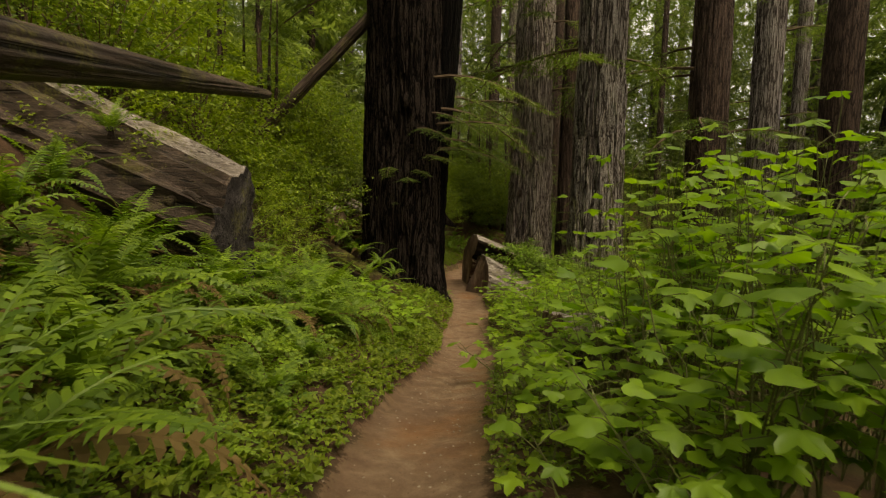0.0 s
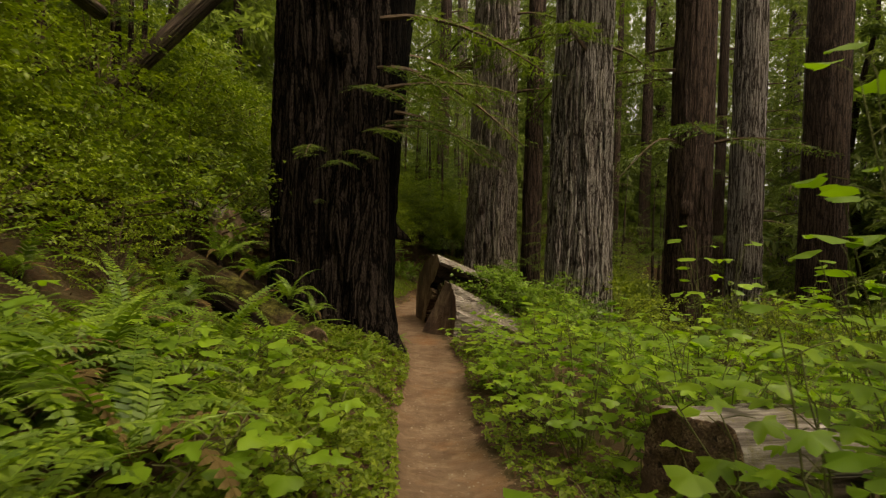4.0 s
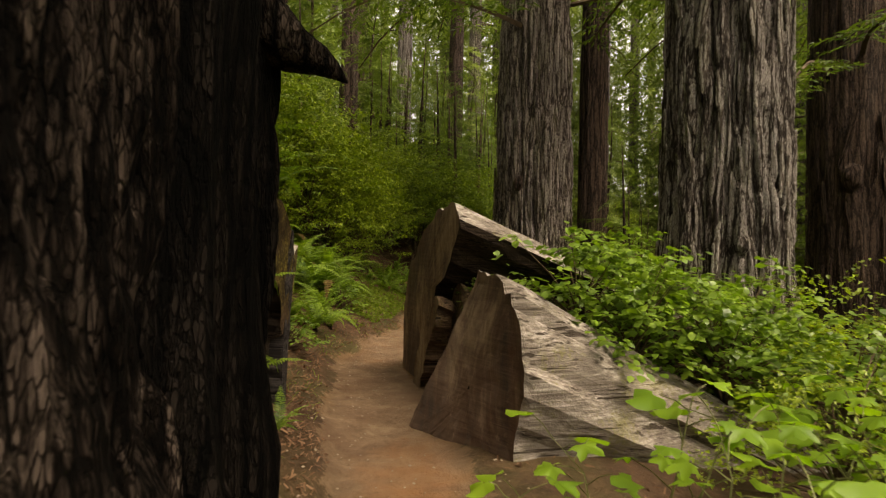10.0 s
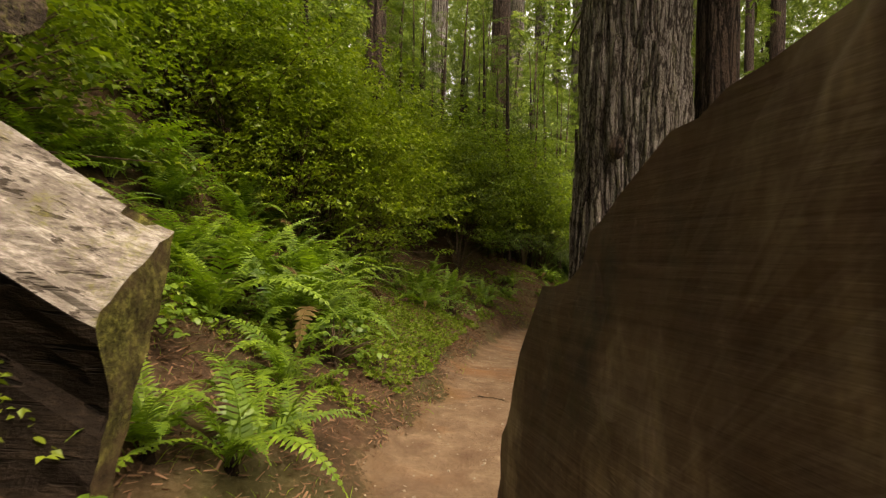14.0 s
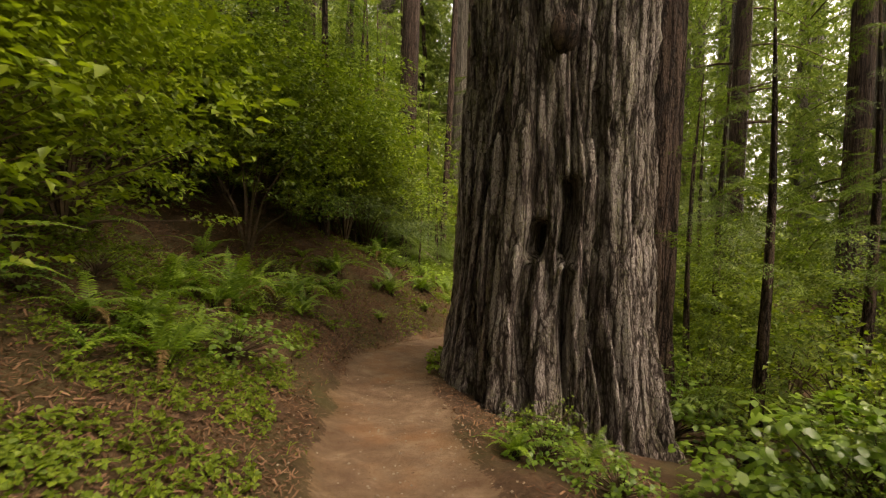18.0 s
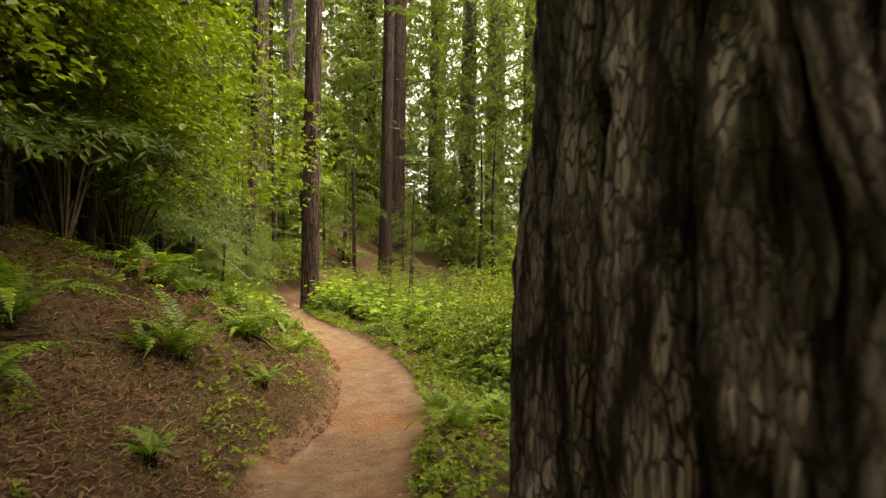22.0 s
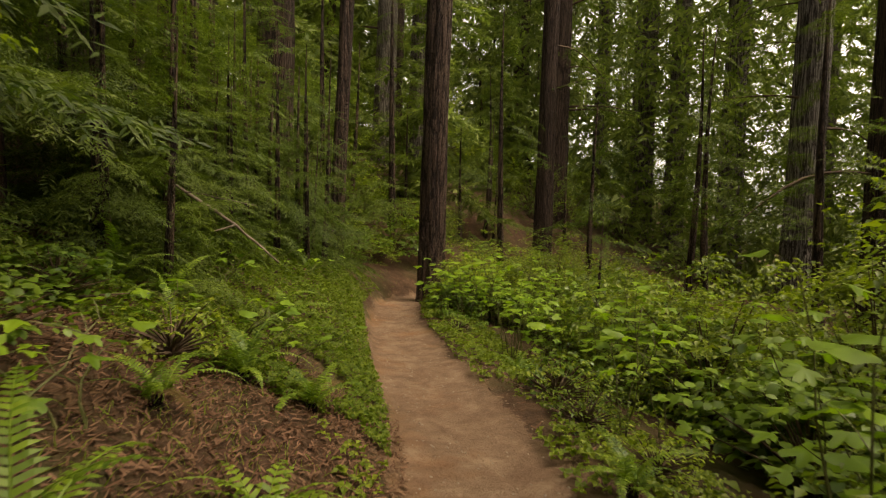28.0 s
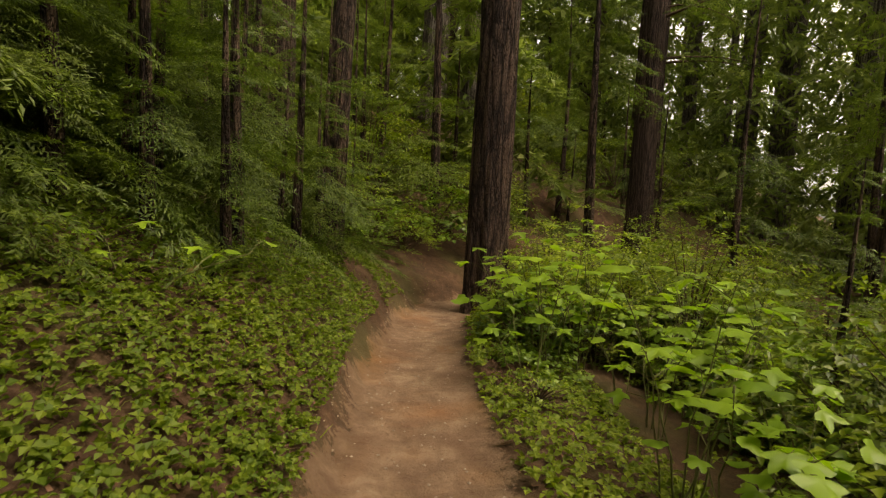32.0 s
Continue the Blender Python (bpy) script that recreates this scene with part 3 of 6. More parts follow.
def across(x, y):
    """Signed distance from the path's middle (to its right) at the places given."""
    xc = np.interp(y, LINE[:, 0], LINE[:, 1])
    dy = 0.6
    slope = (np.interp(y + dy, LINE[:, 0], LINE[:, 1]) - np.interp(y - dy, LINE[:, 0], LINE[:, 1])) / (2 * dy)
    return (x - xc) / np.sqrt(1 + slope ** 2)


def ground(x, y):
    """Height of the forest floor at the places given."""
    x, y = np.asarray(x, float), np.asarray(y, float)
    d = across(x, y)
    z = np.interp(y, LINE[:, 0], LINE[:, 2])
    half = lay(y, 1)
    left = np.maximum(-d - half, 0)
    right = np.maximum(d - half, 0)
    up = lay(y, 2) * (1 - np.exp(-left / 0.28)) + lay(y, 3) * 26 * (1 - np.exp(-left / 26))
    steep = np.interp(y, [-10, -4, 16, 26], [0.2, 0.5, 0.5, 0.12])
    up = up + steep * 20 * (1 - np.exp(-np.maximum(left - 2.2, 0) ** 1.3 / 20 / (1 + 0.1 * np.maximum(left - 2.2, 0))))
    down = lay(y, 4) * 13 * (1 - np.exp(-np.maximum(right - 0.15, 0) / 13)) + 0.06 * (1 - np.exp(-right / 0.15))
    bump = 0.22 * (rough2(x * 0.45 + 9, y * 0.45, 3) - 0.5) * np.clip((left + right) / 0.6, 0, 1) + 0.05 * (rough2(x * 3, y * 3, 3) - 0.5) * np.clip((left + right) / 0.2, 0.15, 1)
    dish = -0.03 * np.clip(1 - np.abs(d) / half, 0, 1)
    return z + up + down + bump + dish


def height_at(x, y):
    return float(ground(np.array([x]), np.array([y]))[0])


def spread(lo, hi, fine_lo, fine_hi, step, grow=1.16):
    mid = np.arange(fine_lo, fine_hi, step)
    out, s, p = [], step, fine_hi
    while p < hi:
        out.append(p)
        s *= grow
        p += s
    back, s, p = [], step, fine_lo
    while p > lo:
        s *= grow
        p -= s
        back.append(p)
    return np.concatenate([back[::-1], mid, out, [hi]])


gx = spread(-600, 600, -6.0, 11.0, 0.11)
gy = spread(-600, 600, -9.5, 40.0, 0.13)
GX, GY = np.meshgrid(gx, gy)
GZ = ground(GX, GY)
floor_mesh = mesh_of("ground", np.stack([GX, GY, GZ], -1).reshape(-1, 3), grid_faces(len(gy), len(gx), False), SOIL, True)
gd, gh = np.abs(across(GX, GY)), lay(GY, 1)
edge = gh * (0.70 + 0.66 * rough2(GX * 1.5, GY * 1.5, 4))
floor_mesh.attributes.new("path", "FLOAT", "POINT").data.foreach_set("value", np.clip((edge + 0.10 - gd) / 0.30, 0, 1).astype(np.float32).ravel())
tagged(new("ground", floor_mesh), "red-brown trodden earth path through dark forest litter", "ground", kind="structure")

# ---- plants: leaf shapes ----
def palmate_leaf(lobes=5, size=0.14, seed=0):
    """A broad maple-like leaf with pointed lobes, cupped, on a short stalk; its stalk end at the origin, its tip along +y."""
    rng = np.random.default_rng(seed)
    out = []
    span = np.linspace(-2.25, 2.25, lobes * 4 + 1)
    for k, a in enumerate(span):
        phase = (k % 4)
        lobe = abs(k // 4 + (0.5 if phase else 0) - lobes / 2) / (lobes / 2)
        r = (1.0 - 0.38 * abs(a) / 2.25) * (1.0 if phase == 2 else 0.80 if phase in (1, 3) else 0.60)
        r *= 1 + 0.08 * rng.standard_normal()
        out.append((math.sin(a) * r, 0.28 + math.cos(a) * r * 0.85))
    out = np.array(out) * size * 0.62
    mid = np.array([[0.0, 0.24 * size * 0.62]])
    xy = np.concatenate([mid, out])
    z = 0.16 * size * np.cos(np.arctan2(xy[:, 0], xy[:, 1] + 1e-6) * 5) * np.hypot(xy[:, 0], xy[:, 1]) / size - 0.55 * (np.hypot(xy[:, 0], xy[:, 1] - mid[0, 1]) ** 2) / size
    v = np.column_stack([xy, z])
    n = len(out)
    f = np.array([(0, i + 1, i) for i in range(1, n)])
    return v, f


def oval_leaf(length, width, fold=0.25):
    """A small oval leaf folded along its middle vein: six corners, four triangles."""
    y = np.array([0, 0.35, 0.35, 0.72, 0.72, 1.0]) * length
    x = np.array([0, -0.5, 0.5, -0.42, 0.42, 0]) * width
    z = np.abs(x) * fold - 0.12 * y
    v = np.column_stack([x, y, z])
    return v, np.array([(0, 2, 1), (1, 2, 4), (1, 4, 3), (3, 4, 5)])


def frond_geometry(length, width, pairs, droop, seed=0, mat=0):
    """One fern frond along +y: an arching midrib with paired, tapering leaflets."""
    rng = np.random.default_rng(seed)
    s = np.linspace(0, 1, 9)
    ang = 0.95 - droop * s
    step = length / 8
    y = np.concatenate([[0], np.cumsum(np.cos(ang[:-1]) * step)])
    z = np.concatenate([[0], np.cumsum(np.sin(ang[:-1]) * step)])
    rib = np.column_stack([0.03 * length * np.sin(s * 3 + rng.random() * 6) * s, y, z])
    pile = Pile()
    v, f = tube(rib, 0.006 * (1 - 0.8 * s) + 0.0012, 3)
    pile.add(v, f, mat)
    at = np.linspace(0.12, 0.985, pairs)
    for side in (-1, 1):
        px = np.stack([np.interp(at, s, rib[:, k]) for k in range(3)], -1)
        t = np.interp(at, s, ang)
        reach = width * np.sin(np.clip(at * 1.06 + 0.03, 0, 1) ** 0.62 * np.pi) ** 0.75 * (1 - 0.25 * at) + 0.006
        reach = reach * (1 + 0.12 * rng.standard_normal(pairs))
        fwd = np.column_stack([np.zeros(pairs), np.cos(t), np.sin(t)])
        up = np.column_stack([np.zeros(pairs), -np.sin(t), np.cos(t)])
        out = np.column_stack([np.full(pairs, float(side)), np.zeros(pairs), np.zeros(pairs)]) + fwd * 0.32 + up * (0.10 + 0.12 * rng.standard_normal((pairs, 1)))
        half = (length / pairs * 0.40)
        a, b = px - fwd * half * 0.7, px + fwd * half
        c = px + out * reach[:, None] * 0.55 + fwd * half * 1.1
        d = px + out * reach[:, None] * 0.55 - fwd * half * 0.5
        e = px + out * reach[:, None] - up * reach[:, None] * 0.22
        vv = np.stack([a, b, c, d, e], 1).reshape(-1, 3)
        base = np.arange(pairs)[:, None] * 5
        pile.add(vv, base + np.array([[0, 1, 2, 3]]), mat)
        pile.add(vv, base + np.array([[3, 2, 4]]), mat)
    return pile


FRONDS = [frond_geometry(1.0, 0.115, 26, d, k).mesh("frond", [LEAF_FERN]) for k, d in enumerate((1.25, 1.6, 1.95, 2.2))]
FRONDS_OLD = [frond_geometry(0.95, 0.09, 22, 2.5, 9).mesh("dry_frond", [LEAF_FERN_OLD])]


def fern_crown():
    pile = Pile()
    rng = np.random.default_rng(3)
    for k in range(9):
        a = k * 0.7
        p = np.array([[0.05 * math.cos(a), 0.05 * math.sin(a), -0.08], [0.03 * math.cos(a), 0.03 * math.sin(a), 0.03], [0.05 * math.cos(a), 0.05 * math.sin(a), 0.09]])
        v, f = tube(p * 0.6, [0.012, 0.010, 0.003], 4)
        pile.add(v, f)
    return pile.mesh("root_crown", [WOOD_DARK])


FERN_CROWN = fern_crown()


def fern(place, size, count=12, lean=(0, 0), old=0, seed=0, label="green sword fern with arching fronds on the forest floor"):
    """A sword fern: a scaly crown and its fronds, each one a part."""
    rng = np.random.default_rng(seed + 100)
    root = new("sword_fern", FERN_CROWN)
    root.matrix_basis = Matrix.Translation(place) @ Matrix.Rotation(rng.random() * 6.28, 4, "Z")
    tagged(root, label, "fern", "sword ferns beside the path")
    for k in range(count):
        a = k * 2.399 + rng.random() * 0.5
        s = size * (0.72 + 0.4 * rng.random())
        inner = 1.0 if k > count * 0.65 else 0.0
        tilt = 0.45 * inner + 0.25 * (rng.random() - 0.4)
        m = pose(0.03 * math.cos(a), 0.03 * math.sin(a), 0.03, math.degrees(tilt), math.degrees(0.5 * (rng.random() - 0.5)), math.degrees(a))
        m = m @ Matrix.Diagonal((s, s, s, 1))
        part("dry_frond" if k < old else "frond", FRONDS_OLD[0] if k < old else FRONDS[int(rng.integers(4))], root, "withered brown frond" if k < old else "", m)
    return root


def fern_mesh(count, seed):
    """A whole fern in one mesh, for the slopes further off."""
    rng = np.random.default_rng(seed)
    pile = Pile()
    shapes = [frond_geometry(0.9, 0.11, 11, d, int(10 * d)) for d in (1.3, 1.7, 2.1)]
    for k in range(count):
        g = shapes[int(rng.integers(3))]
        v = np.concatenate(g.v)
        m = turns(1, np.array([k * 2.399 + rng.random()]), np.array([0.35 * rng.random()]), np.array([0.3 * rng.standard_normal()]), np.array([0.7 + 0.5 * rng.random()]), (0, 0, 0))[0]
        w = v @ m[:3, :3].T
        base = pile.n
        pile.v.append(w)
        pile.n += len(w)
        for f in g.f3:
            pile.f3.append(f + base), pile.m3.append(np.zeros(len(f)))
        for f in g.f4:
            pile.f4.append(f + base), pile.m4.append(np.zeros(len(f)))
    return pile.mesh("sword_fern", [LEAF_FERN])


def broad_plant_meshes(seed, height, leaves, size):
    """Stems of a thimbleberry-like plant and the places of its big leaves."""
    rng = np.random.default_rng(seed)
    pile = Pile()
    spots = []
    stems = max(2, leaves // 6)
    for k in range(stems):
        a = rng.random() * 6.28
        spread = 0.12 + 0.35 * rng.random()
        h = height * (0.7 + 0.4 * rng.random())
        t = np.linspace(0, 1, 6)
        p = np.column_stack([0.05 * math.cos(a) + math.cos(a) * spread * t ** 1.5, 0.05 * math.sin(a) + math.sin(a) * spread * t ** 1.5, h * t])
        p[1:5, :2] += 0.02 * rng.standard_normal((4, 2))
        v, f = tube(p, 0.007 * (1 - 0.65 * t), 4)
        pile.add(v, f)
        n = leaves // stems
        for i in range(n):
            s = 1.0 - 0.62 * (i / max(1, n)) ** 1.1
            start = np.array([np.interp(s, t, p[:, c]) for c in range(3)])
            b = a + i * 2.4 + rng.random()
            reach = (0.10 + 0.09 * rng.random()) * (0.6 if i == 0 else 1.0)
            end = start + np.array([math.cos(b) * reach, math.sin(b) * reach, 0.05 + 0.04 * rng.random()])
            v, f = tube(np.array([start, (start + end) / 2 + (0, 0, 0.012), end]), [0.003, 0.0024, 0.002], 3)
            pile.add(v, f)
            spots.append((end, b - math.pi / 2, -0.05 + 0.14 * rng.standard_normal(), 0.14 * rng.standard_normal(), size * (0.7 + 0.6 * rng.random())))
    return pile, spots


BROAD_LEAVES = []
for k in range(4):
    bv, bf = palmate_leaf(5 if k % 2 else 3, 1.0, k)
    BROAD_LEAVES.append(mesh_of("leaf", bv, bf, LEAF_MAPLE, True))
BROAD_KINDS = {}


def broad_plant(place, height, leaves=16, size=0.13, seed=0, turn=0.0, parts=True, label="bright green broad-leaved shrub with maple-like leaves"):
    """A waist-high plant with big lobed leaves; near the path each leaf is a part, further off they are one."""
    key = (round(height, 1), leaves, round(size, 2), seed % 4, parts)
    if key not in BROAD_KINDS:
        pile, spots = broad_plant_meshes(seed % 4 + 10, height, leaves, size)
        stems = pile.mesh("stems", [STALK])
        far = None
        if not parts:
            leafpile = Pile()
            for n, (p, yaw, pitch, roll, s) in enumerate(spots):
                bv, bf = palmate_leaf(5 if n % 2 else 3, 1.0, n % 4)
                leafpile.copies(bv, bf, turns(1, np.array([yaw]), np.array([pitch]), np.array([roll]), np.array([s]), p))
            far = leafpile.mesh("foliage", [LEAF_MAPLE], True)
        BROAD_KINDS[key] = (stems, spots, far)
    stems, spots, far = BROAD_KINDS[key]
    root = new("thimbleberry_shrub", stems)
    root.matrix_basis = Matrix.Translation(place) @ Matrix.Rotation(turn, 4, "Z")
    tagged(root, label, "shrub", "broad-leaved shrubs beside the path")
    if far:
        part("foliage", far, root)
    else:
        for n, (p, yaw, pitch, roll, s) in enumerate(spots):
            part("leaf", BROAD_LEAVES[(n + seed) % 4], root, "", pose(*p, math.degrees(pitch), math.degrees(roll), math.degrees(yaw)) @ Matrix.Diagonal((s, s, s, 1)))
    return root


def kite_leaf(length, width, fold=0.25):
    """A small leaf of two triangles, folded along its vein."""
    v = np.array([[0, 0, 0], [0.5 * width, 0.45 * length, fold * width], [0, length, -0.12 * length], [-0.5 * width, 0.45 * length, fold * width]])
    return v, np.array([(0, 1, 2), (0, 2, 3)])


def bush_meshes(seed, radius, height, clusters, per, leaf_len, leaf_wid, rich=False, spread=0.2, lift=0.0):
    """Twigs and foliage of a small-leaved shrub: a lumpy dome of leafy sprays, green down to the ground."""
    rng = np.random.default_rng(seed)
    twigs, green = Pile(), Pile()
    az = rng.random(clusters) * 6.283
    el = np.arcsin(np.clip(rng.random(clusters) ** 0.85, 0, 1))
    depth = 0.45 + 0.55 * rng.random(clusters) ** 0.45
    lump = 0.42 + 1.05 * rough2(az * 1.3 + seed, el * 2.2 + seed, 3)
    c = np.column_stack([np.cos(az) * np.cos(el) * radius * lump * depth, np.sin(az) * np.cos(el) * radius * lump * depth, 0.05 + lift + np.sin(el) * height * lump * depth])
    for k in range(0, clusters, max(1, clusters // (11 if lift else 34))):
        mid = c[k] * np.array([0.45, 0.45, 0.62])
        t = np.array([[0.0, 0, -0.1], [mid[0] * 0.4, mid[1] * 0.4, mid[2] * 0.6], mid, c[k]])
        v, f = tube(t, [0.018, 0.013, 0.008, 0.002], 4)
        twigs.add(v, f)
    n = clusters * per
    s = rng.random((clusters, per)) ** 0.8 - 0.35
    heading = az + 0.9 * rng.standard_normal(clusters)
    rise = 0.35 * rng.standard_normal(clusters) + 0.15
    run = np.column_stack([np.cos(heading), np.sin(heading), rise])
    place = c[:, None] + run[:, None] * (s * spread * 2.2 * radius)[..., None] + rng.standard_normal((clusters, per, 3)) * np.array([0.055, 0.055, 0.016]) * radius
    place[..., 2] = np.maximum(place[..., 2], 0.02)
    yaw = heading[:, None] - 1.57 + rng.choice([-0.9, 0.9], (clusters, per)) + 0.35 * rng.standard_normal((clusters, per))
    v, f = oval_leaf(leaf_len, leaf_wid) if rich else kite_leaf(leaf_len, leaf_wid)
    green.copies(v, f, turns(n, yaw.ravel(), -0.2 + 0.3 * rng.standard_normal(n), 0.3 * rng.standard_normal(n), 0.65 + 0.7 * rng.random(n), place.reshape(-1, 3)))
    return twigs, green


BUSH_KINDS = {}
BUSH_REACH = {"berry_a": 1.2, "berry_b": 1.3, "berry_c": 1.1, "high_a": 1.7, "high_b": 1.7, "far_a": 1.3, "far_b": 1.4, "salal_a": 0.95, "salal_b": 1.05, "low_a": 0.4, "low_b": 0.4}


def bush(place, kind, scale=1.0, turn=0.0, squash=1.0, name="huckleberry_bush", label="", group=""):
    twigs, green = BUSH_KINDS[kind]
    scale = min(scale, max(0.3, (abs(float(across(np.array([place[0]]), np.array([place[1]]))[0])) - 0.5) / BUSH_REACH[kind]))
    root = new(name, twigs)
    root.matrix_basis = Matrix.Translation(place) @ Matrix.Rotation(turn, 4, "Z") @ Matrix.Diagonal((scale, scale, scale * squash, 1))
    tagged(root, label, "bush", group)
    part("foliage", green, root)
    return root


for kind, (seed, rad, high, clusters, per, ll, lw, mat, rich) in {
    "berry_a": (1, 1.0, 1.5, 120, 26, 0.054, 0.033, LEAF_BERRY, False),
    "berry_b": (2, 1.1, 1.3, 120, 26, 0.054, 0.033, LEAF_BERRY, False),
    "berry_c": (3, 0.9, 1.8, 120, 26, 0.054, 0.033, LEAF_BERRY, False),
    "high_a": (21, 1.5, 2.6, 230, 26, 0.066, 0.040, LEAF_BERRY, False),
    "high_b": (22, 1.7, 2.2, 230, 26, 0.066, 0.040, LEAF_BERRY, False),
    "far_a": (11, 1.1, 1.5, 70, 20, 0.064, 0.040, LEAF_BERRY, False),
    "far_b": (12, 1.2, 1.3, 90, 22, 0.058, 0.036, LEAF_BERRY, False),
    "salal_a": (4, 0.8, 0.9, 80, 16, 0.085, 0.055, LEAF_SALAL, True),
    "salal_b": (5, 0.9, 1.1, 80, 16, 0.085, 0.055, LEAF_SALAL, True),
    "low_a": (6, 0.45, 0.35, 50, 10, 0.055, 0.036, LEAF_SALAL, True),
    "low_b": (7, 0.45, 0.30, 60, 10, 0.040, 0.026, LEAF_BERRY, False),
}.items():
    high_bush = kind.startswith("high")
    tw, gr = bush_meshes(seed, rad, high, clusters, per, ll, lw, rich, 0.13 if high_bush else 0.2, 0.55 if high_bush else 0.0)
    BUSH_KINDS[kind] = (tw.mesh("twigs", [TWIG]), gr.mesh("foliage", [mat], True))


# ---- conifer boughs ----
def bough_geometry(length, seed, droop=0.5, twigs=26, needle=0.09):
    """A flat drooping bough along +y: a stem, side twigs and rows of needle blades along them."""
    rng = np.random.default_rng(seed)
    t = np.linspace(0, 1, 7)
    stem = np.column_stack([0.05 * length * np.sin(t * 4 + seed), length * t, 0.10 * length * t - droop * length * t ** 2 * 0.55])
    wood, green = Pile(), Pile()
    v, f = tube(stem, 0.014 * length * (1 - 0.85 * t) + 0.002, 4)
    wood.add(v, f)
    blade = np.array([[0, 0, 0], [0.5, 0.30, 0.0], [0.14, 1.0, -0.08], [-0.5, 0.45, 0.0]])
    blade_f = np.array([[0, 1, 2, 3]])
    place, yaw, pitch, roll, scale = [], [], [], [], []
    for k in range(twigs):
        s = 0.18 + 0.82 * k / twigs
        base = np.array([np.interp(s, t, stem[:, c]) for c in range(3)])
        side = 1 if k % 2 else -1
        reach = length * 0.34 * (1 - 0.62 * s) * (0.7 + 0.5 * rng.random())
        ang = side * (0.95 + 0.25 * rng.standard_normal())
        end = base + np.array([math.sin(ang) * reach, math.cos(ang) * reach, -0.22 * reach * (1 + rng.random())])
        count = max(3, int(reach / (needle * 0.58)))
        q = (np.arange(count) + 0.5) / count
        for h in (-1, 1):
            place.append(base + (end - base) * q[:, None])
            yaw.append(-ang + h * 0.85 + 0.2 * rng.standard_normal(count))
            pitch.append(-0.25 + 0.25 * rng.standard_normal(count))
            roll.append(0.35 * rng.standard_normal(count))
            scale.append(needle * (0.75 + 0.5 * rng.random(count)))
    n = sum(len(a) for a in yaw)
    blade = blade * np.array([0.24, 1.0, 1.0])
    green.copies(blade, blade_f, turns(n, np.concatenate(yaw), np.concatenate(pitch), np.concatenate(roll), np.concatenate(scale), np.concatenate(place)))
    return wood, green


BOUGHS = []
for k in range(4):
    bw, bg = bough_geometry(1.0, 30 + k, 0.35 + 0.2 * k, 34, 0.046)
    pile = Pile()
    pile.add(np.concatenate(bw.v), np.concatenate(bw.f4), 1)
    pile.add(np.concatenate(bg.v), np.concatenate(bg.f4), 0)
    BOUGHS.append((pile, pile.mesh("bough", [LEAF_NEEDLE, TWIG])))


def far_bough(seed):
    """A coarser bough for trees further off."""
    w, g = bough_geometry(1.0, seed, 0.6, 13, 0.21)
    return np.concatenate(g.v), np.concatenate(g.f4)


FAR_BOUGH = [far_bough(50), far_bough(51)]


def conifer_foliage(seed, low, high, count, reach, fine=False):
    """Foliage of a young conifer: whorls of drooping boughs that shorten towards the top."""
    rng = np.random.default_rng(seed)
    pile = Pile()
    for k in range(2):
        n = count // 2
        h = low + (high - low) * rng.random(n) ** 1.1
        s = reach * (1.05 - 0.75 * (h - low) / (high - low)) * (0.6 + 0.6 * rng.random(n))
        a = rng.random(n) * 6.283
        v, f = (np.concatenate(BOUGHS[k][0].v[1:]), BOUGHS[k][0].f4[1] - len(BOUGHS[k][0].v[0])) if fine else FAR_BOUGH[k]
        pile.copies(v, f, turns(n, a, 0.25 * rng.standard_normal(n) - 0.1, 0.2 * rng.standard_normal(n), s, np.column_stack([np.zeros(n), np.zeros(n), h])))
    return pile


CONIFERS = {}
for kind, (seed, low, high, count, reach, fine, mat) in {
    # the tall ones wear hazed LEAF_FAR, lightened in place of light down the slope
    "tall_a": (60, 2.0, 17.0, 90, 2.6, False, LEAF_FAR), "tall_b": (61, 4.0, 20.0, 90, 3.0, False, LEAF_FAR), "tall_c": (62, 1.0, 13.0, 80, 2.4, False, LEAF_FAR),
    "young_a": (63, 0.4, 4.2, 28, 1.3, True, LEAF_NEEDLE), "young_b": (64, 0.5, 5.5, 30, 1.5, True, LEAF_NEEDLE), "sprout": (65, 0.1, 3.0, 28, 1.1, True, LEAF_NEEDLE),
}.items():
    t = np.linspace(-0.3, high, 8)
    tv, tf = tube(np.column_stack([0.02 * high * np.sin(t * 0.5), 0.015 * high * np.cos(t * 0.4), t]), (0.012 * high + 0.02) * (1 - 0.9 * np.clip(t / high, 0, 1)), 8)
    CONIFERS[kind] = (mesh_of("trunk", tv, tf, BARK_RED, True), conifer_foliage(seed, low, high, count, reach, fine).mesh("foliage", [mat]))


def conifer(place, kind, scale=1.0, turn=0.0, label="young conifer with drooping green boughs", group="young conifers"):
    root = new("conifer_tree", CONIFERS[kind][0])
    root.matrix_basis = Matrix.Translation(place) @ Matrix.Rotation(turn, 4, "Z") @ Matrix.Diagonal((scale, scale, scale, 1))
    tagged(root, label, "tree", group)
    part("foliage", CONIFERS[kind][1], root)
    return root

# ---- great trees by the path ----
rng = np.random.default_rng(11)


def stand(x, y, sink=0.0):
    return (x, y, height_at(x, y) - sink)


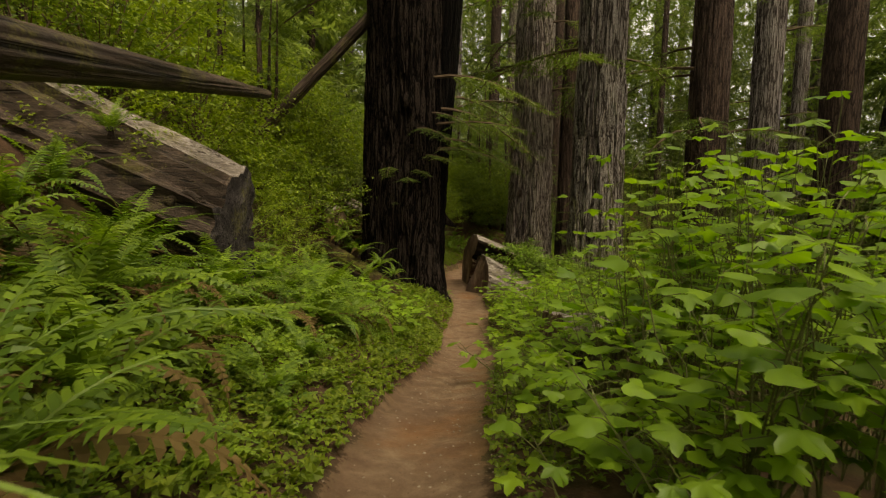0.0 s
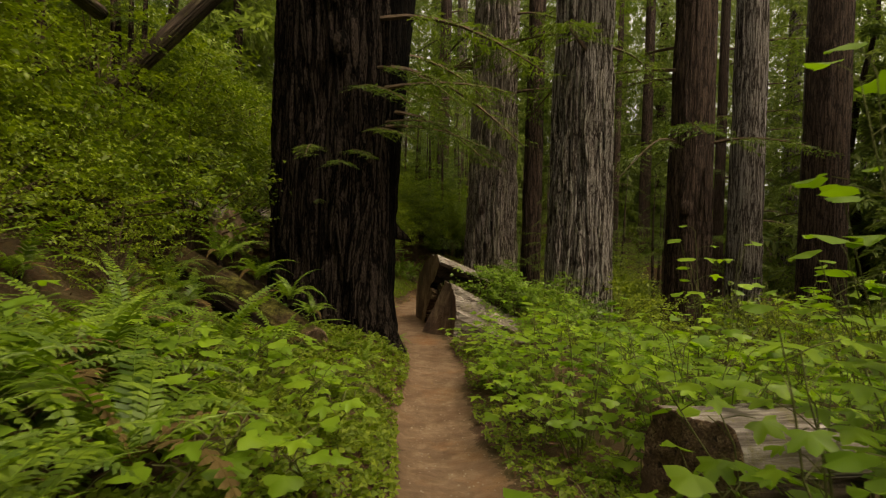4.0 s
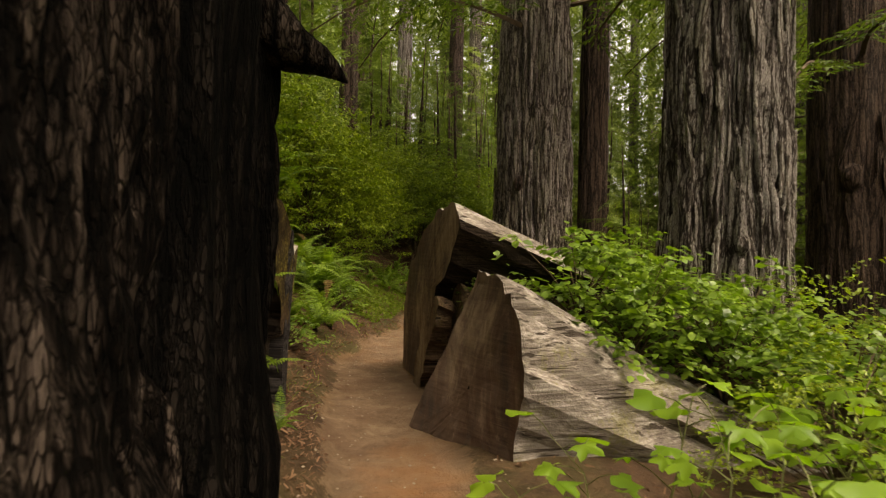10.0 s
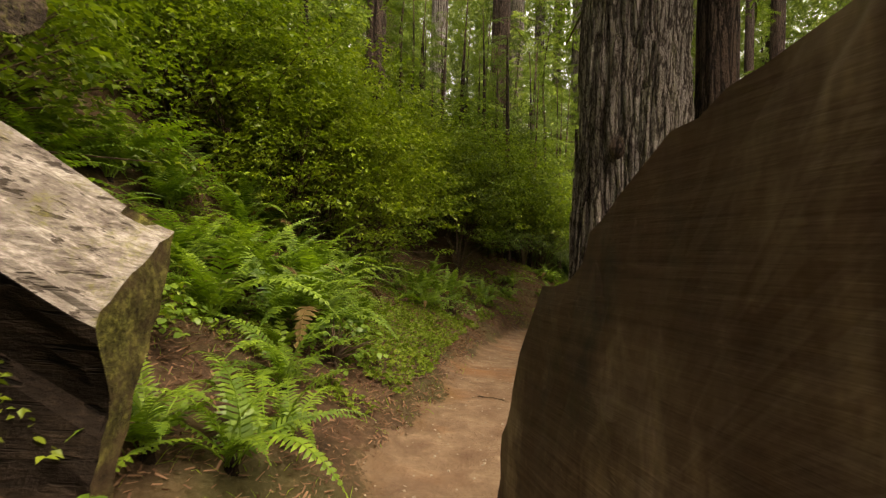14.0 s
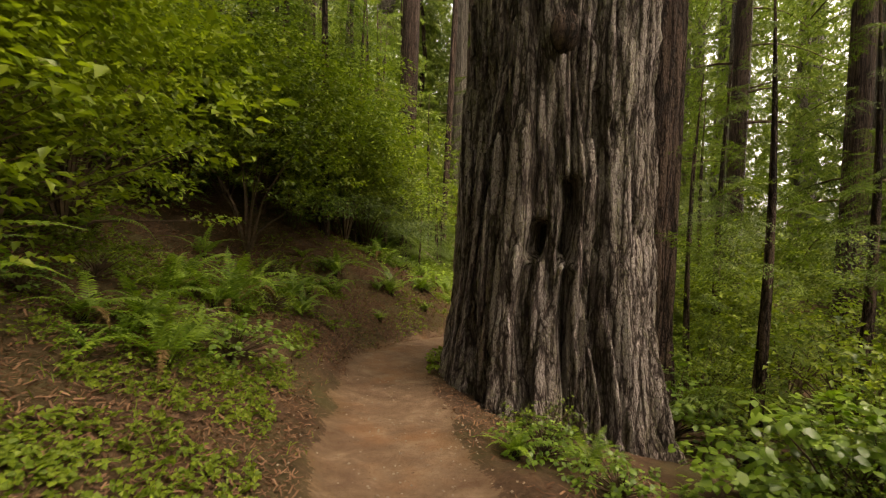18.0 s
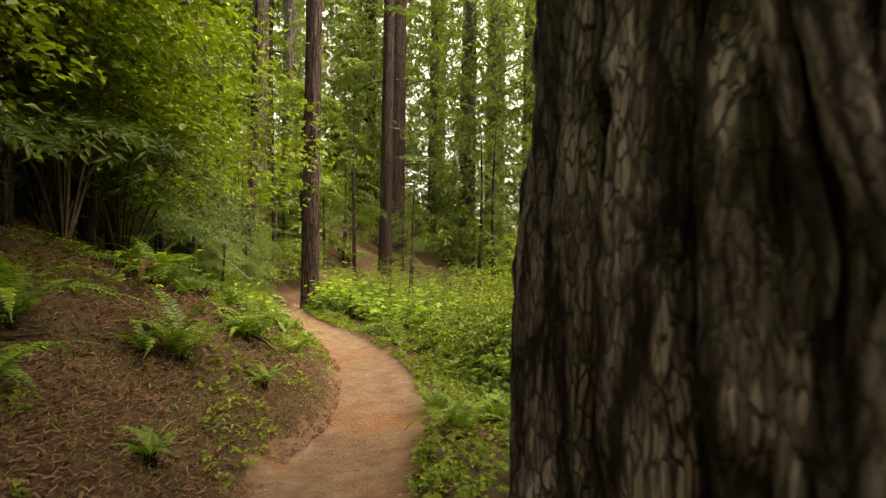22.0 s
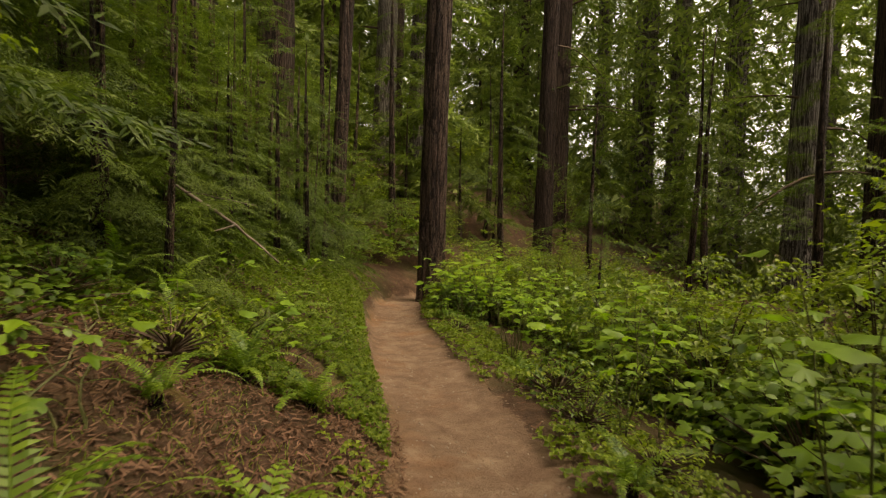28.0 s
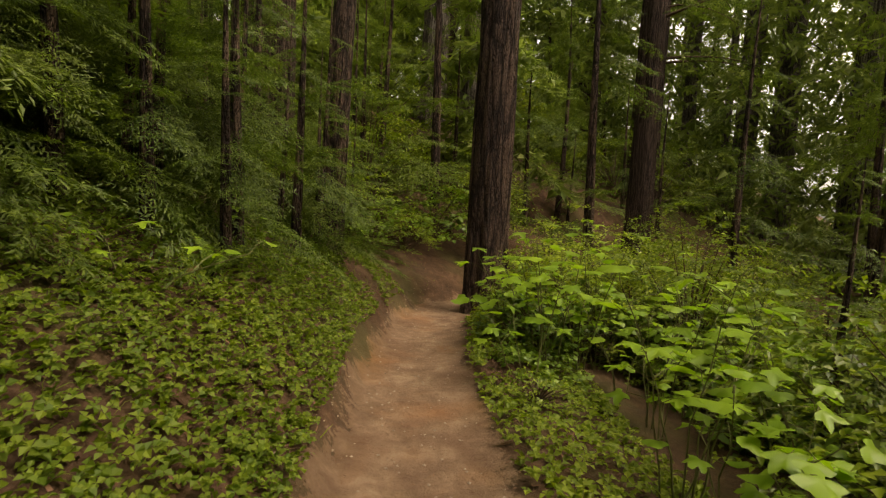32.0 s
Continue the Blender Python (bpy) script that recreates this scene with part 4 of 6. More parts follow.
dark_tree = redwood(stand(-2.12, 5.9, 0.25), 1.0, 24, BARK_DARK, "huge redwood beside the path, charred bark with shade in its dark colour", segs=380, rows=190, flare=0.34, flare_h=0.5, ridges=48, depth=0.10, seed=1, lobes=4)
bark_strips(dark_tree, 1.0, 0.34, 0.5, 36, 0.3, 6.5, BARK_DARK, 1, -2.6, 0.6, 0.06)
trunk_knob(dark_tree, 1.0, -1.25, 4.5, 0.14, BARK_DARK)
add_boughs(dark_tree, 0.95, ((2.75, -1.25, 1.0, 0), (2.95, -1.0, 0.9, 1), (3.0, -1.6, 0.9, 2), (3.3, -0.7, 1.2, 1), (3.5, -0.3, 1.3, 0), (3.9, -0.9, 1.5, 2), (4.3, -0.5, 1.6, 3), (2.2, -1.5, 0.4, 1), (3.5, 0.1, 2.1, 1), (3.8, 0.45, 2.4, 2), (4.1, -0.2, 2.3, 0), (4.5, 0.25, 2.7, 3), (4.9, 0.6, 2.6, 1), (5.2, -0.1, 2.8, 2), (4.4, 0.9, 2.4, 0)))
grey_tree = redwood(stand(3.75, 13.1, 0.15), 0.98, 30, BARK_GREY, "tall redwood with weathered grey furrowed bark", segs=320, rows=150, flare=0.22, flare_h=0.9, ridges=46, depth=0.10, seed=2)
bark_strips(grey_tree, 0.98, 0.22, 0.9, 44, 0.3, 8.0, WOOD_GREY, 2, -3.4, 0.2, 0.05, "pale bleached strip of bark")
trunk_knob(grey_tree, 0.98, -1.75, 2.3, 0.09, BARK_GREY)
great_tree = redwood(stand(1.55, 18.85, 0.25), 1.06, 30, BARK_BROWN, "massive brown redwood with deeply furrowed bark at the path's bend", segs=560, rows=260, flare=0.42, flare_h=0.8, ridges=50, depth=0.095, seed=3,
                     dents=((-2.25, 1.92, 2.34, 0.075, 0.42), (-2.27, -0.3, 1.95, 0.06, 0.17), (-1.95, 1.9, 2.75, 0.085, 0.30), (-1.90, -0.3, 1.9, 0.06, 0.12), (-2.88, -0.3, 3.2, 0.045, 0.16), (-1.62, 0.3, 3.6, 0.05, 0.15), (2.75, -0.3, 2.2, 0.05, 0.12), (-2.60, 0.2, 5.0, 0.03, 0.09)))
bark_strips(great_tree, 1.06, 0.42, 0.8, 18, 0.2, 6.0, BARK_BROWN, 3, 2.9, 3.6, 0.03)
trunk_knob(great_tree, 1.06, -2.05, 4.0, 0.13, BARK_RED)
# high boughs, mostly out of view, added to shade the trunks and ground below
for tree, wide, count, low, seed in ((great_tree, 1.06, 16, 7.5, 1), (grey_tree, 0.98, 16, 8.0, 2), (dark_tree, 1.0, 14, 7.0, 3)):
    add_boughs(tree, wide, bough_ring(np.random.default_rng(seed), low, 16.0, count, 4.2))
# CHAR paints in the black recess shade beside the main trunk
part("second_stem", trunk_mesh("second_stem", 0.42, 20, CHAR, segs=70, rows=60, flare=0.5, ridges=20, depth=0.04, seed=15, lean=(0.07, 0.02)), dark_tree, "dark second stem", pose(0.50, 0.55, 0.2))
redwood(stand(3.3, 19.6, 0.15), 0.42, 26, BARK_RED, "dark slender redwood grown against the massive one", segs=90, rows=80, flare=0.35, flare_h=0.6, ridges=24, depth=0.03, seed=4)
brown_tree = redwood(stand(9.3, 18.3, 0.15), 0.92, 30, BARK_RED, "thick dark brown redwood among lower shrubs", segs=140, rows=90, flare=0.3, ridges=40, depth=0.07, seed=5)
bark_strips(brown_tree, 0.92, 0.3, 0.8, 22, 0.3, 8.0, BARK_RED, 4, -3.2, 0.0, 0.06)
# more high boughs added for shade, hardly seen from the path
add_boughs(brown_tree, 0.92, bough_ring(np.random.default_rng(4), 7.0, 16.0, 12, 4.0))
trunk_knob(brown_tree, 0.92, -2.1, 6.0, 0.22, BARK_RED)
trunk_knob(brown_tree, 0.92, -1.0, 2.4, 0.2, BARK_RED)
redwood(stand(15.3, 19.4, 0.15), 0.95, 30, BARK_RED, "thick dark redwood further down the slope", segs=110, rows=80, flare=0.3, ridges=36, depth=0.06, seed=16)
redwood(stand(12.2, 19.6, 0.15), 0.76, 30, BARK_GREY, "grey-brown redwood down the slope", segs=110, rows=80, flare=0.3, ridges=32, depth=0.06, seed=6)
redwood(stand(7.25, 35.2, 0.15), 0.29, 28, BARK_RED, "slender straight redwood at the edge of the path", segs=72, rows=90, flare=0.25, flare_h=0.5, ridges=20, depth=0.022, seed=7, taper=0.008)
redwood(stand(5.05, 34.6, 0.15), 0.14, 24, BARK_RED, "thin dark trunk on the bank", segs=40, rows=60, flare=0.2, ridges=14, depth=0.015, seed=8, taper=0.008, lean=(0.02, 0))

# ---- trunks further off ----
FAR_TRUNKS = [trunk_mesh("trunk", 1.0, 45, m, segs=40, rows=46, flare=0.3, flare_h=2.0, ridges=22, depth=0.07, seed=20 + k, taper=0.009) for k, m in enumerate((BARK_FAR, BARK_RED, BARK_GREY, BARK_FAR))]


def far_tree(x, y, r, k=0, crown=0, low=5.0, high=22.0, label="straight redwood trunk standing in the forest"):
    root = new("redwood_tree", FAR_TRUNKS[k % 4])
    root.matrix_basis = Matrix.Translation((x, y, height_at(x, y) - 0.3)) @ Matrix.Rotation(x * 7 + y, 4, "Z") @ Matrix.Diagonal((r, r, 1, 1))
    tagged(root, label, "tree", "redwood trunks in the forest")
    for h, a, length, q in bough_ring(rng, low, high, crown, 3.2):
        part("bough", BOUGHS[q][1], root, "", pose(math.cos(a) * 0.8, math.sin(a) * 0.8, h, 0, 0, math.degrees(a) - 90) @ Matrix.Diagonal((length / r, length / r, length, 1)))
    return root


for x, y, r, k, c in (
    (4.2, 38.0, 0.45, 1, 6), (9.85, 43.5, 0.35, 0, 6), (17.0, 44.9, 0.52, 1, 10), (12.7, 39.2, 0.28, 1, 8), (28.8, 52.0, 0.60, 0, 4), (30.3, 50.9, 0.60, 0, 4),
    (31.3, 47.5, 0.75, 2, 4), (22.2, 37.1, 0.62, 2, 14), (41.0, 41.0, 0.45, 3, 10), (15.3, 25.6, 0.38, 1, 10), (-8.1, 42.1, 0.8, 1, 4), (-4.3, 39.9, 0.55, 2, 4),
    (-0.8, 34.8, 0.45, 1, 4), (-0.7, 30.6, 0.3, 1, 4), (9.45, 46.5, 0.45, 3, 8), (18.3, 63.9, 0.6, 0, 8), (17.2, 32.0, 0.35, 1, 10), (20.5, 28.5, 0.4, 0, 10),
    (10.5, 48.0, 0.2, 1, 4), (-10.5, 38.0, 0.6, 0, 4), (-6.5, 33.0, 0.5, 1, 4), (5.6, 52.0, 0.7, 0, 6), (0.5, 48.0, 0.6, 3, 6), (24.0, 60.0, 0.6, 1, 8), (38.0, 58.0, 0.7, 0, 8), (46.0, 52.0, 0.7, 2, 8),
):
    far_tree(x, y, r, k, c)

# ---- the sawn hollow log beside the path ----
def log_slab(name, outline, skins, length, shrink, seed, rough=0.05, dip=0.36, materials=None, swell=0.0):
    """A piece of a big log with its sawn face at x = 0: the outline (y, z) drawn out along +x, sinking by dip.
    skins: the material number of the side that starts at each corner of the outline."""
    pts, ids = [], []
    n = len(outline)
    for k in range(n):
        a, b = np.array(outline[k]), np.array(outline[(k + 1) % n])
        m = max(2, int(np.linalg.norm(b - a) / 0.06))
        for i in range(m):
            pts.append(a + (b - a) * i / m), ids.append(skins[k])
    p = np.array(pts)
    c = len(p)
    w = 0.35 * (np.roll(p, 1, 0) + np.roll(p, -1, 0)) + 0.3 * p
    p = 0.5 * w + 0.5 * p
    run = np.concatenate([[0.0, 0.015], np.linspace(0.06, length, 34)])
    around = np.arange(c) / c
    A, L = np.meshgrid(around * 24, run)
    side = np.stack([np.roll(p, -1, 0)[:, 1] - np.roll(p, 1, 0)[:, 1], -(np.roll(p, -1, 0)[:, 0] - np.roll(p, 1, 0)[:, 0])], -1)
    side /= np.linalg.norm(side, axis=1, keepdims=True) + 1e-6
    off = rough * 2.2 * (rough2(A * 2.3 + seed, L * 0.7 + seed, 4) - 0.5) * np.clip(0.75 + L / 0.05, 0, 1) + rough * 0.8 * (lattice(A * 9, L * 1.1 + seed) - 0.5) * np.clip(L / 0.05, 0, 1)
    mid = p.mean(0)
    q = mid + (p - mid)[None] * (1 - shrink * (run / length))[:, None, None] + side[None] * off[..., None]
    q[..., 0] += swell * np.clip(L / 0.5, 0, 1) * np.maximum(q[..., 0] - 1.3, 0)
    x = L + 0.03 * (rough2(A * 3, A * 0 + seed, 3) - 0.5) * np.clip(L / 0.05, 0, 1)
    v = np.stack([x, q[..., 0], q[..., 1] - dip * L], -1).reshape(-1, 3)
    rings = 9
    face = v[:c]
    heart = face.mean(0)
    scale = 1 - (np.arange(1, rings + 1) / rings)[:, None, None] * 0.985
    inner = heart + (face - heart)[None] * scale
    inner[..., 0] += 0.5 * rough * (rough2(inner[..., 1] * 5 + seed, inner[..., 2] * 5, 4) - 0.5) + 0.012 * (rough2(inner[..., 1] * 21, inner[..., 2] * 6 + seed, 2) - 0.5)
    front = np.concatenate([face, inner.reshape(-1, 3)])
    total = len(v)
    v = np.concatenate([v, front])
    f = grid_faces(len(run), c, True)
    g = grid_faces(rings + 1, c, True)[:, ::-1] + total
    end = np.arange(c)[None] + (len(run) - 1) * c
    mat = np.concatenate([[2], np.tile(ids, len(run) - 1), np.zeros(len(g), int)])
    return mesh_of(name, v, [end, np.concatenate([f, g])], materials or [WOOD_CUT, LOG_GREY, WOOD_DARK], False, mat)


hollow = new("hollow_log")
hollow.matrix_basis = Matrix.Translation((0.04, 7.73, 0)) @ Matrix.Rotation(radians(19), 4, "Z")
tagged(hollow, "sawn hollow redwood log split in two halves beside the path", "log")
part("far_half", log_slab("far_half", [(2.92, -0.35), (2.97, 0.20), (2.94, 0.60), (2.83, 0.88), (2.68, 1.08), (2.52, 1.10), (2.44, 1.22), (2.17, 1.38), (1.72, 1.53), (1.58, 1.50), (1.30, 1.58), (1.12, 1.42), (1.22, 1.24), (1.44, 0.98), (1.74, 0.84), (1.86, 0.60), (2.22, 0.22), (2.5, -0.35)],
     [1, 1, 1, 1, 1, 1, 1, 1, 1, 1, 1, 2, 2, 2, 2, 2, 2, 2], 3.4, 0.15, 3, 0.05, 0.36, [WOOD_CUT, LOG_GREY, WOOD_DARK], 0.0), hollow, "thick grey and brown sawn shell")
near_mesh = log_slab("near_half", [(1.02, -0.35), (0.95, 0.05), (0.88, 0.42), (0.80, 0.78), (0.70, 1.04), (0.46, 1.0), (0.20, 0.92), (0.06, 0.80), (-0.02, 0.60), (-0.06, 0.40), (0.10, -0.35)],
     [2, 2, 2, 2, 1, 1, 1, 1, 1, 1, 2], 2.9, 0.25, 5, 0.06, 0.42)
for corner in near_mesh.vertices:
    low = min(max((0.95 - corner.co.z - 0.42 * corner.co.x) / 1.05, 0.0), 1.1)
    corner.co.x -= 0.36 * low * min(max(corner.co.y / 0.85, 0.0), 1.1) * max(0.0, 1 - corner.co.x / 0.9)
part("near_half", near_mesh, hollow, "weathered wedge of sawn wood with a grey grooved back")
part("inner_wall", log_slab("inner_wall", [(1.62, -0.35), (1.52, 0.05), (1.36, 0.45), (1.12, 0.78), (0.84, 0.98), (0.74, 1.0), (0.82, 0.70), (0.90, 0.35), (1.0, -0.35)], [1] * 9, 0.9, 0.3, 11, 0.05, 0.4, [WOOD_PALE, WOOD_ROT, WOOD_DARK]), hollow, "pale brown split wall of the hollow log", pose(0.06, 0, 0))
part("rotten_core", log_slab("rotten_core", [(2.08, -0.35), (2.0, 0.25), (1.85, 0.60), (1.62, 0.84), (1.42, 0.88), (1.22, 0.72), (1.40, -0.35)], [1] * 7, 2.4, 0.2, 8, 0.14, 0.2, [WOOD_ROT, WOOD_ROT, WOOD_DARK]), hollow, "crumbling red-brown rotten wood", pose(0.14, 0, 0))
plate = log_slab("mossy_plate", [(2.34, -0.35), (2.18, 0.12), (1.98, 0.42), (1.72, 0.66), (1.50, 0.80), (1.44, 0.72), (1.62, 0.50), (1.80, 0.25), (1.96, -0.02), (2.06, -0.35)], [1] * 10, 0.16, 0.1, 14, 0.05, 0.1, [WOOD_PALE, WOOD_ROT, WOOD_ROT])
part("mossy_plate", plate, hollow, "thin upright plate of rotten wood edged with yellow moss", pose(-0.06, 0, 0))
rg = np.random.default_rng(17)
for k in range(9):
    splinter = log_slab("splinter", [(-0.07, -0.05), (0.0, 0.05 + 0.03 * rg.random()), (0.09, 0.03), (0.10, -0.05)], [1] * 4, 0.35 + 0.5 * rg.random(), 0.3, 30 + k, 0.035, 0.0, [WOOD_PALE, WOOD_ROT, WOOD_DARK])
    part("splinter", splinter, hollow, "broken splinter of pale rotten wood" if k == 0 else "", pose(0.10 + 0.5 * rg.random(), 1.25 + 0.75 * rg.random(), 0.86 - 0.05 * k, 20 * rg.standard_normal(), 14 * rg.standard_normal() - 5, 25 * rg.standard_normal()))


def split_log(name, start, end, width, thick, top, face, under, label, seed=0, rounded=0.5, twist=0.0, ragged=0.10, wild=0.22, lid_from=0.45):
    """A broken or sawn log with a weathered top, its sawn end at start."""
    a, b = Vector(start), Vector(end)
    length = (b - a).length
    nl, na = 64, 72
    t = np.concatenate([np.zeros(5), [0.008], np.linspace(0.02, 1, nl - 6)])
    grow = np.concatenate([[0.02, 0.3, 0.6, 0.85, 0.97], np.ones(nl - 5)])
    ang = np.arange(na) * 2 * np.pi / na
    A, T = np.meshgrid(ang, t)
    G = np.meshgrid(ang, grow)[1]
    cx, cy = np.cos(A) * 1.5 + 5 + seed, np.sin(A) * 1.5 + 5
    sq = (np.abs(np.cos(A)) ** (2 / rounded) + np.abs(np.sin(A)) ** (2 / rounded)) ** (-rounded / 2)
    run = T * length
    lump = 1 + wild * (rough2(cx + run * 0.35, cy + run * 0.5, 4) - 0.5) + 0.14 * (rough2(cx * 4 + seed, cy * 4 + run * 0.8, 3) - 0.5)
    lump = lump - 0.16 * (1 - np.clip(np.abs(2 * lattice(cx * 2.3 + seed, cy * 2.3 + run * 0.45) - 1) / 0.25, 0, 1)) * np.clip(T * 20, 0, 1)
    y = np.cos(A) * sq * width * 0.5 * lump * G
    z = np.sin(A) * sq * thick * 0.5 * lump * G
    x = run + ragged * (rough2(y * 3.2 + 7, z * 3.2 + seed, 4) - 0.5) * np.clip(1 - T * 8, 0, 1)
    v = np.concatenate([np.stack([x, y, z], -1).reshape(-1, 3), [[length, 0, 0]]])
    f = grid_faces(nl, na, True)
    lid = np.where(np.sin((f[:, 0] % na + 0.5) * 2 * np.pi / na) > lid_from, 0, 2)
    lid = np.where(f[:, 0] // na < 5, 1, lid)
    i = np.arange(na)
    c1 = np.stack([i + na * (nl - 1), (i + 1) % na + na * (nl - 1), np.full(na, na * nl)], -1)
    me = mesh_of(name, v, [c1, f], [top, face, under], True, np.concatenate([np.full(na, 2), lid]))
    ob = new(name, me)
    ob.matrix_basis = Matrix.Translation(a) @ (b - a).to_track_quat("X", "Z").to_matrix().to_4x4() @ Matrix.Rotation(radians(twist), 4, "X")
    return tagged(ob, label, "log")


split_log("fallen_log", (-4.6, 3.7, 4.70), (-1.0, -6.0, 2.92), 0.19, 0.19, LOG_BARK, WOOD_DARK, LOG_BARK, "old brown fallen trunk lying above the bank across a bigger log", 2, 1.0, 0, 0.1, 0.25)


def sawn_block(name, corner, along, outline, skins, length, seed, label, rough=0.05, shrink=0.1, materials=None):
    """A sawn piece of a log: its end face stands at the corner, the log runs off along the direction given."""
    d = Vector((along[0], along[1], 0))
    rise = along[2] / d.length
    d.normalize()
    ob = new(name, log_slab(name, outline, skins, length, shrink, seed, rough, -rise, materials))
    ob.matrix_basis = Matrix.Translation(corner) @ Matrix((d, Vector((0, 0, 1)).cross(d), (0, 0, 1))).transposed().to_4x4()
    return tagged(ob, label, "log")


# hollow side in WOOD_DARK: its shade is painted
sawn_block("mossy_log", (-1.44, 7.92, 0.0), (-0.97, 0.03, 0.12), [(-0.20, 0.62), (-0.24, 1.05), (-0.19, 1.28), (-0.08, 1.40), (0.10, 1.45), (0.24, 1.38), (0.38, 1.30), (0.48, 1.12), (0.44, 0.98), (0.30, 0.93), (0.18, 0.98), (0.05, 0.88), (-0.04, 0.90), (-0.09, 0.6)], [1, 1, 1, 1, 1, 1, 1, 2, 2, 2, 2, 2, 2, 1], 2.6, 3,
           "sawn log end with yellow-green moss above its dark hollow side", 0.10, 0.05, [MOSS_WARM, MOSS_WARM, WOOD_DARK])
# a solid block in WOOD_DARK stands in for the black, unlit hollow
sawn_block("log_shell", (-1.52, 7.95, 0.0), (-0.99, 0.03, 0.06), [(-0.16, -0.4), (-0.17, 0.95), (0.10, 0.98), (0.40, 1.02), (0.50, 0.6), (0.46, -0.4)], [0] * 6, 2.2, 9, "underside of a mossy log end, painted dark as the shade of its hollow", 0.09, 0.0, [WOOD_DARK, WOOD_DARK, WOOD_DARK])
sawn_block("grey_slab", (-1.43, 8.02, 0.0), (-0.99, 0.0, 0.06), [(-0.16, 1.0), (-0.13, 1.30), (-0.08, 1.18), (-0.02, 0.92), (0.0, 0.5), (0.05, -0.3), (-0.02, -0.3), (-0.09, 0.5)], [0] * 8, 0.11, 12, "dark weathered grey slab of wood standing at a log end", 0.03, 0.0, [WOOD_SLAB, WOOD_SLAB, WOOD_SLAB])
split_log("mossy_log", (-2.0, 9.05, 0.50), (-4.6, 9.3, 1.75), 0.9, 1.25, MOSS, MOSS, MOSS, "mossy red-rotten log end sunk in the bank", 4, 0.75, 0, 0.25, 0.35, 0.7)
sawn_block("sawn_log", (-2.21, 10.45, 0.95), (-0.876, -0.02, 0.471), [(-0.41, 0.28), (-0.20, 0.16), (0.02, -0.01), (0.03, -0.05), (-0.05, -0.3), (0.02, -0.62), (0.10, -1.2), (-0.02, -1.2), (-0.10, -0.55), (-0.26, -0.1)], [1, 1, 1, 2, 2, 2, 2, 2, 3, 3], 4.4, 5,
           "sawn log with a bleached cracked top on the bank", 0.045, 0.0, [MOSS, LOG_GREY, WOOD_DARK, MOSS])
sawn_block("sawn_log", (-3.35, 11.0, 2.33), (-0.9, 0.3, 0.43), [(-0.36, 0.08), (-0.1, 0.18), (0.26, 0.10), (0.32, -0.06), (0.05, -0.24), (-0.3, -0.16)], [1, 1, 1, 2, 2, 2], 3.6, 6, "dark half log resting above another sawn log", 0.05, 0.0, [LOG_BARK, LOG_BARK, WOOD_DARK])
split_log("log_stump", (1.12, -0.42, 0.80), (2.0, -0.05, 0.70), 0.58, 0.66, LOG_GREY, WOOD_ROT, LOG_BARK, "short sawn log with a bleached flaking top among the shrubs", 7, 0.6, 0, 0.2, 0.35, 0.3)
split_log("rotten_log", (-1.75, 3.5, 0.55), (-4.2, 4.7, 1.55), 0.56, 0.52, MOSS, WOOD_ROT, WOOD_DARK, "crumbling rotten log under ferns by the dark redwood", 8, 0.9, 0, 0.3, 0.5)
split_log("rotten_log", (-3.6, 5.35, 2.0), (-6.0, 6.6, 2.75), 0.62, 0.62, LOG_GREY, WOOD_PALE, WOOD_ROT, "pale broken rotten log on the slope by the dark redwood", 13, 0.8, 0, 0.35, 0.5)
split_log("fallen_log", (1.35, 14.9, -0.45), (4.6, 16.2, -1.2), 0.36, 0.36, LOG_GREY, WOOD_CUT, WOOD_DARK, "pale fallen log below the path", 9, 0.9)
split_log("dead_trunk", (-6.8, 5.2, 2.8), (-2.85, 5.75, 7.0), 0.30, 0.30, LOG_BARK, WOOD_DARK, LOG_BARK, "dark dead trunk leaning against the dark redwood", 10, 1.0)

old_log = sawn_block("fallen_log", (-2.28, -1.75, 2.83), (-2.19, -0.06, 0.92), [(-0.10, -0.12), (0.0, 0.0), (0.16, -0.02), (0.34, -0.10), (0.52, -0.30), (0.74, -0.48), (0.80, -0.80), (0.66, -1.15), (0.70, -1.5), (0.4, -1.9), (-0.1, -1.9)], [3, 3, 3, 1, 1, 1, 1, 1, 1, 1, 1], 5.5, 21,
                      "big fallen log with a bleached grey edge and gnarled dark side", 0.15, -0.15, [WOOD_SLAB, LOG_BARK, LOG_BARK, LOG_GREY])
hole_v, hole_f = tube([(0.30 + 0.16 * math.cos(a), 0.72 + 0.03 * math.sin(3 * a), -0.42 + 0.10 * math.sin(a)) for a in np.linspace(0, 6.283, 25)], [0.045 + 0.015 * math.sin(5 * a) for a in np.linspace(0, 6.283, 25)], 8)
part("knot_rim", mesh_of("knot_rim", hole_v, hole_f, LOG_BARK, True), old_log, "dark rim of a knot hole")
# burnt, and its black also holds the shade of the hollow
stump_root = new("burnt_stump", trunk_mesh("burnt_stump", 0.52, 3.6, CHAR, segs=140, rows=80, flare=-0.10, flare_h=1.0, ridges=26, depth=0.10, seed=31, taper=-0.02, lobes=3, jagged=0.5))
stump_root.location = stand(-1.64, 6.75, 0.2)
tagged(stump_root, "burnt hollow stump overgrown with ferns, shade put into its black", "stump")
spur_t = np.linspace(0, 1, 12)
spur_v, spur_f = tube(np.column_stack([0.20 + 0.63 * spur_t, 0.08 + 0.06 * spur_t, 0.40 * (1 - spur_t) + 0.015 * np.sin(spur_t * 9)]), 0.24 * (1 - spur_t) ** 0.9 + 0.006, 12)
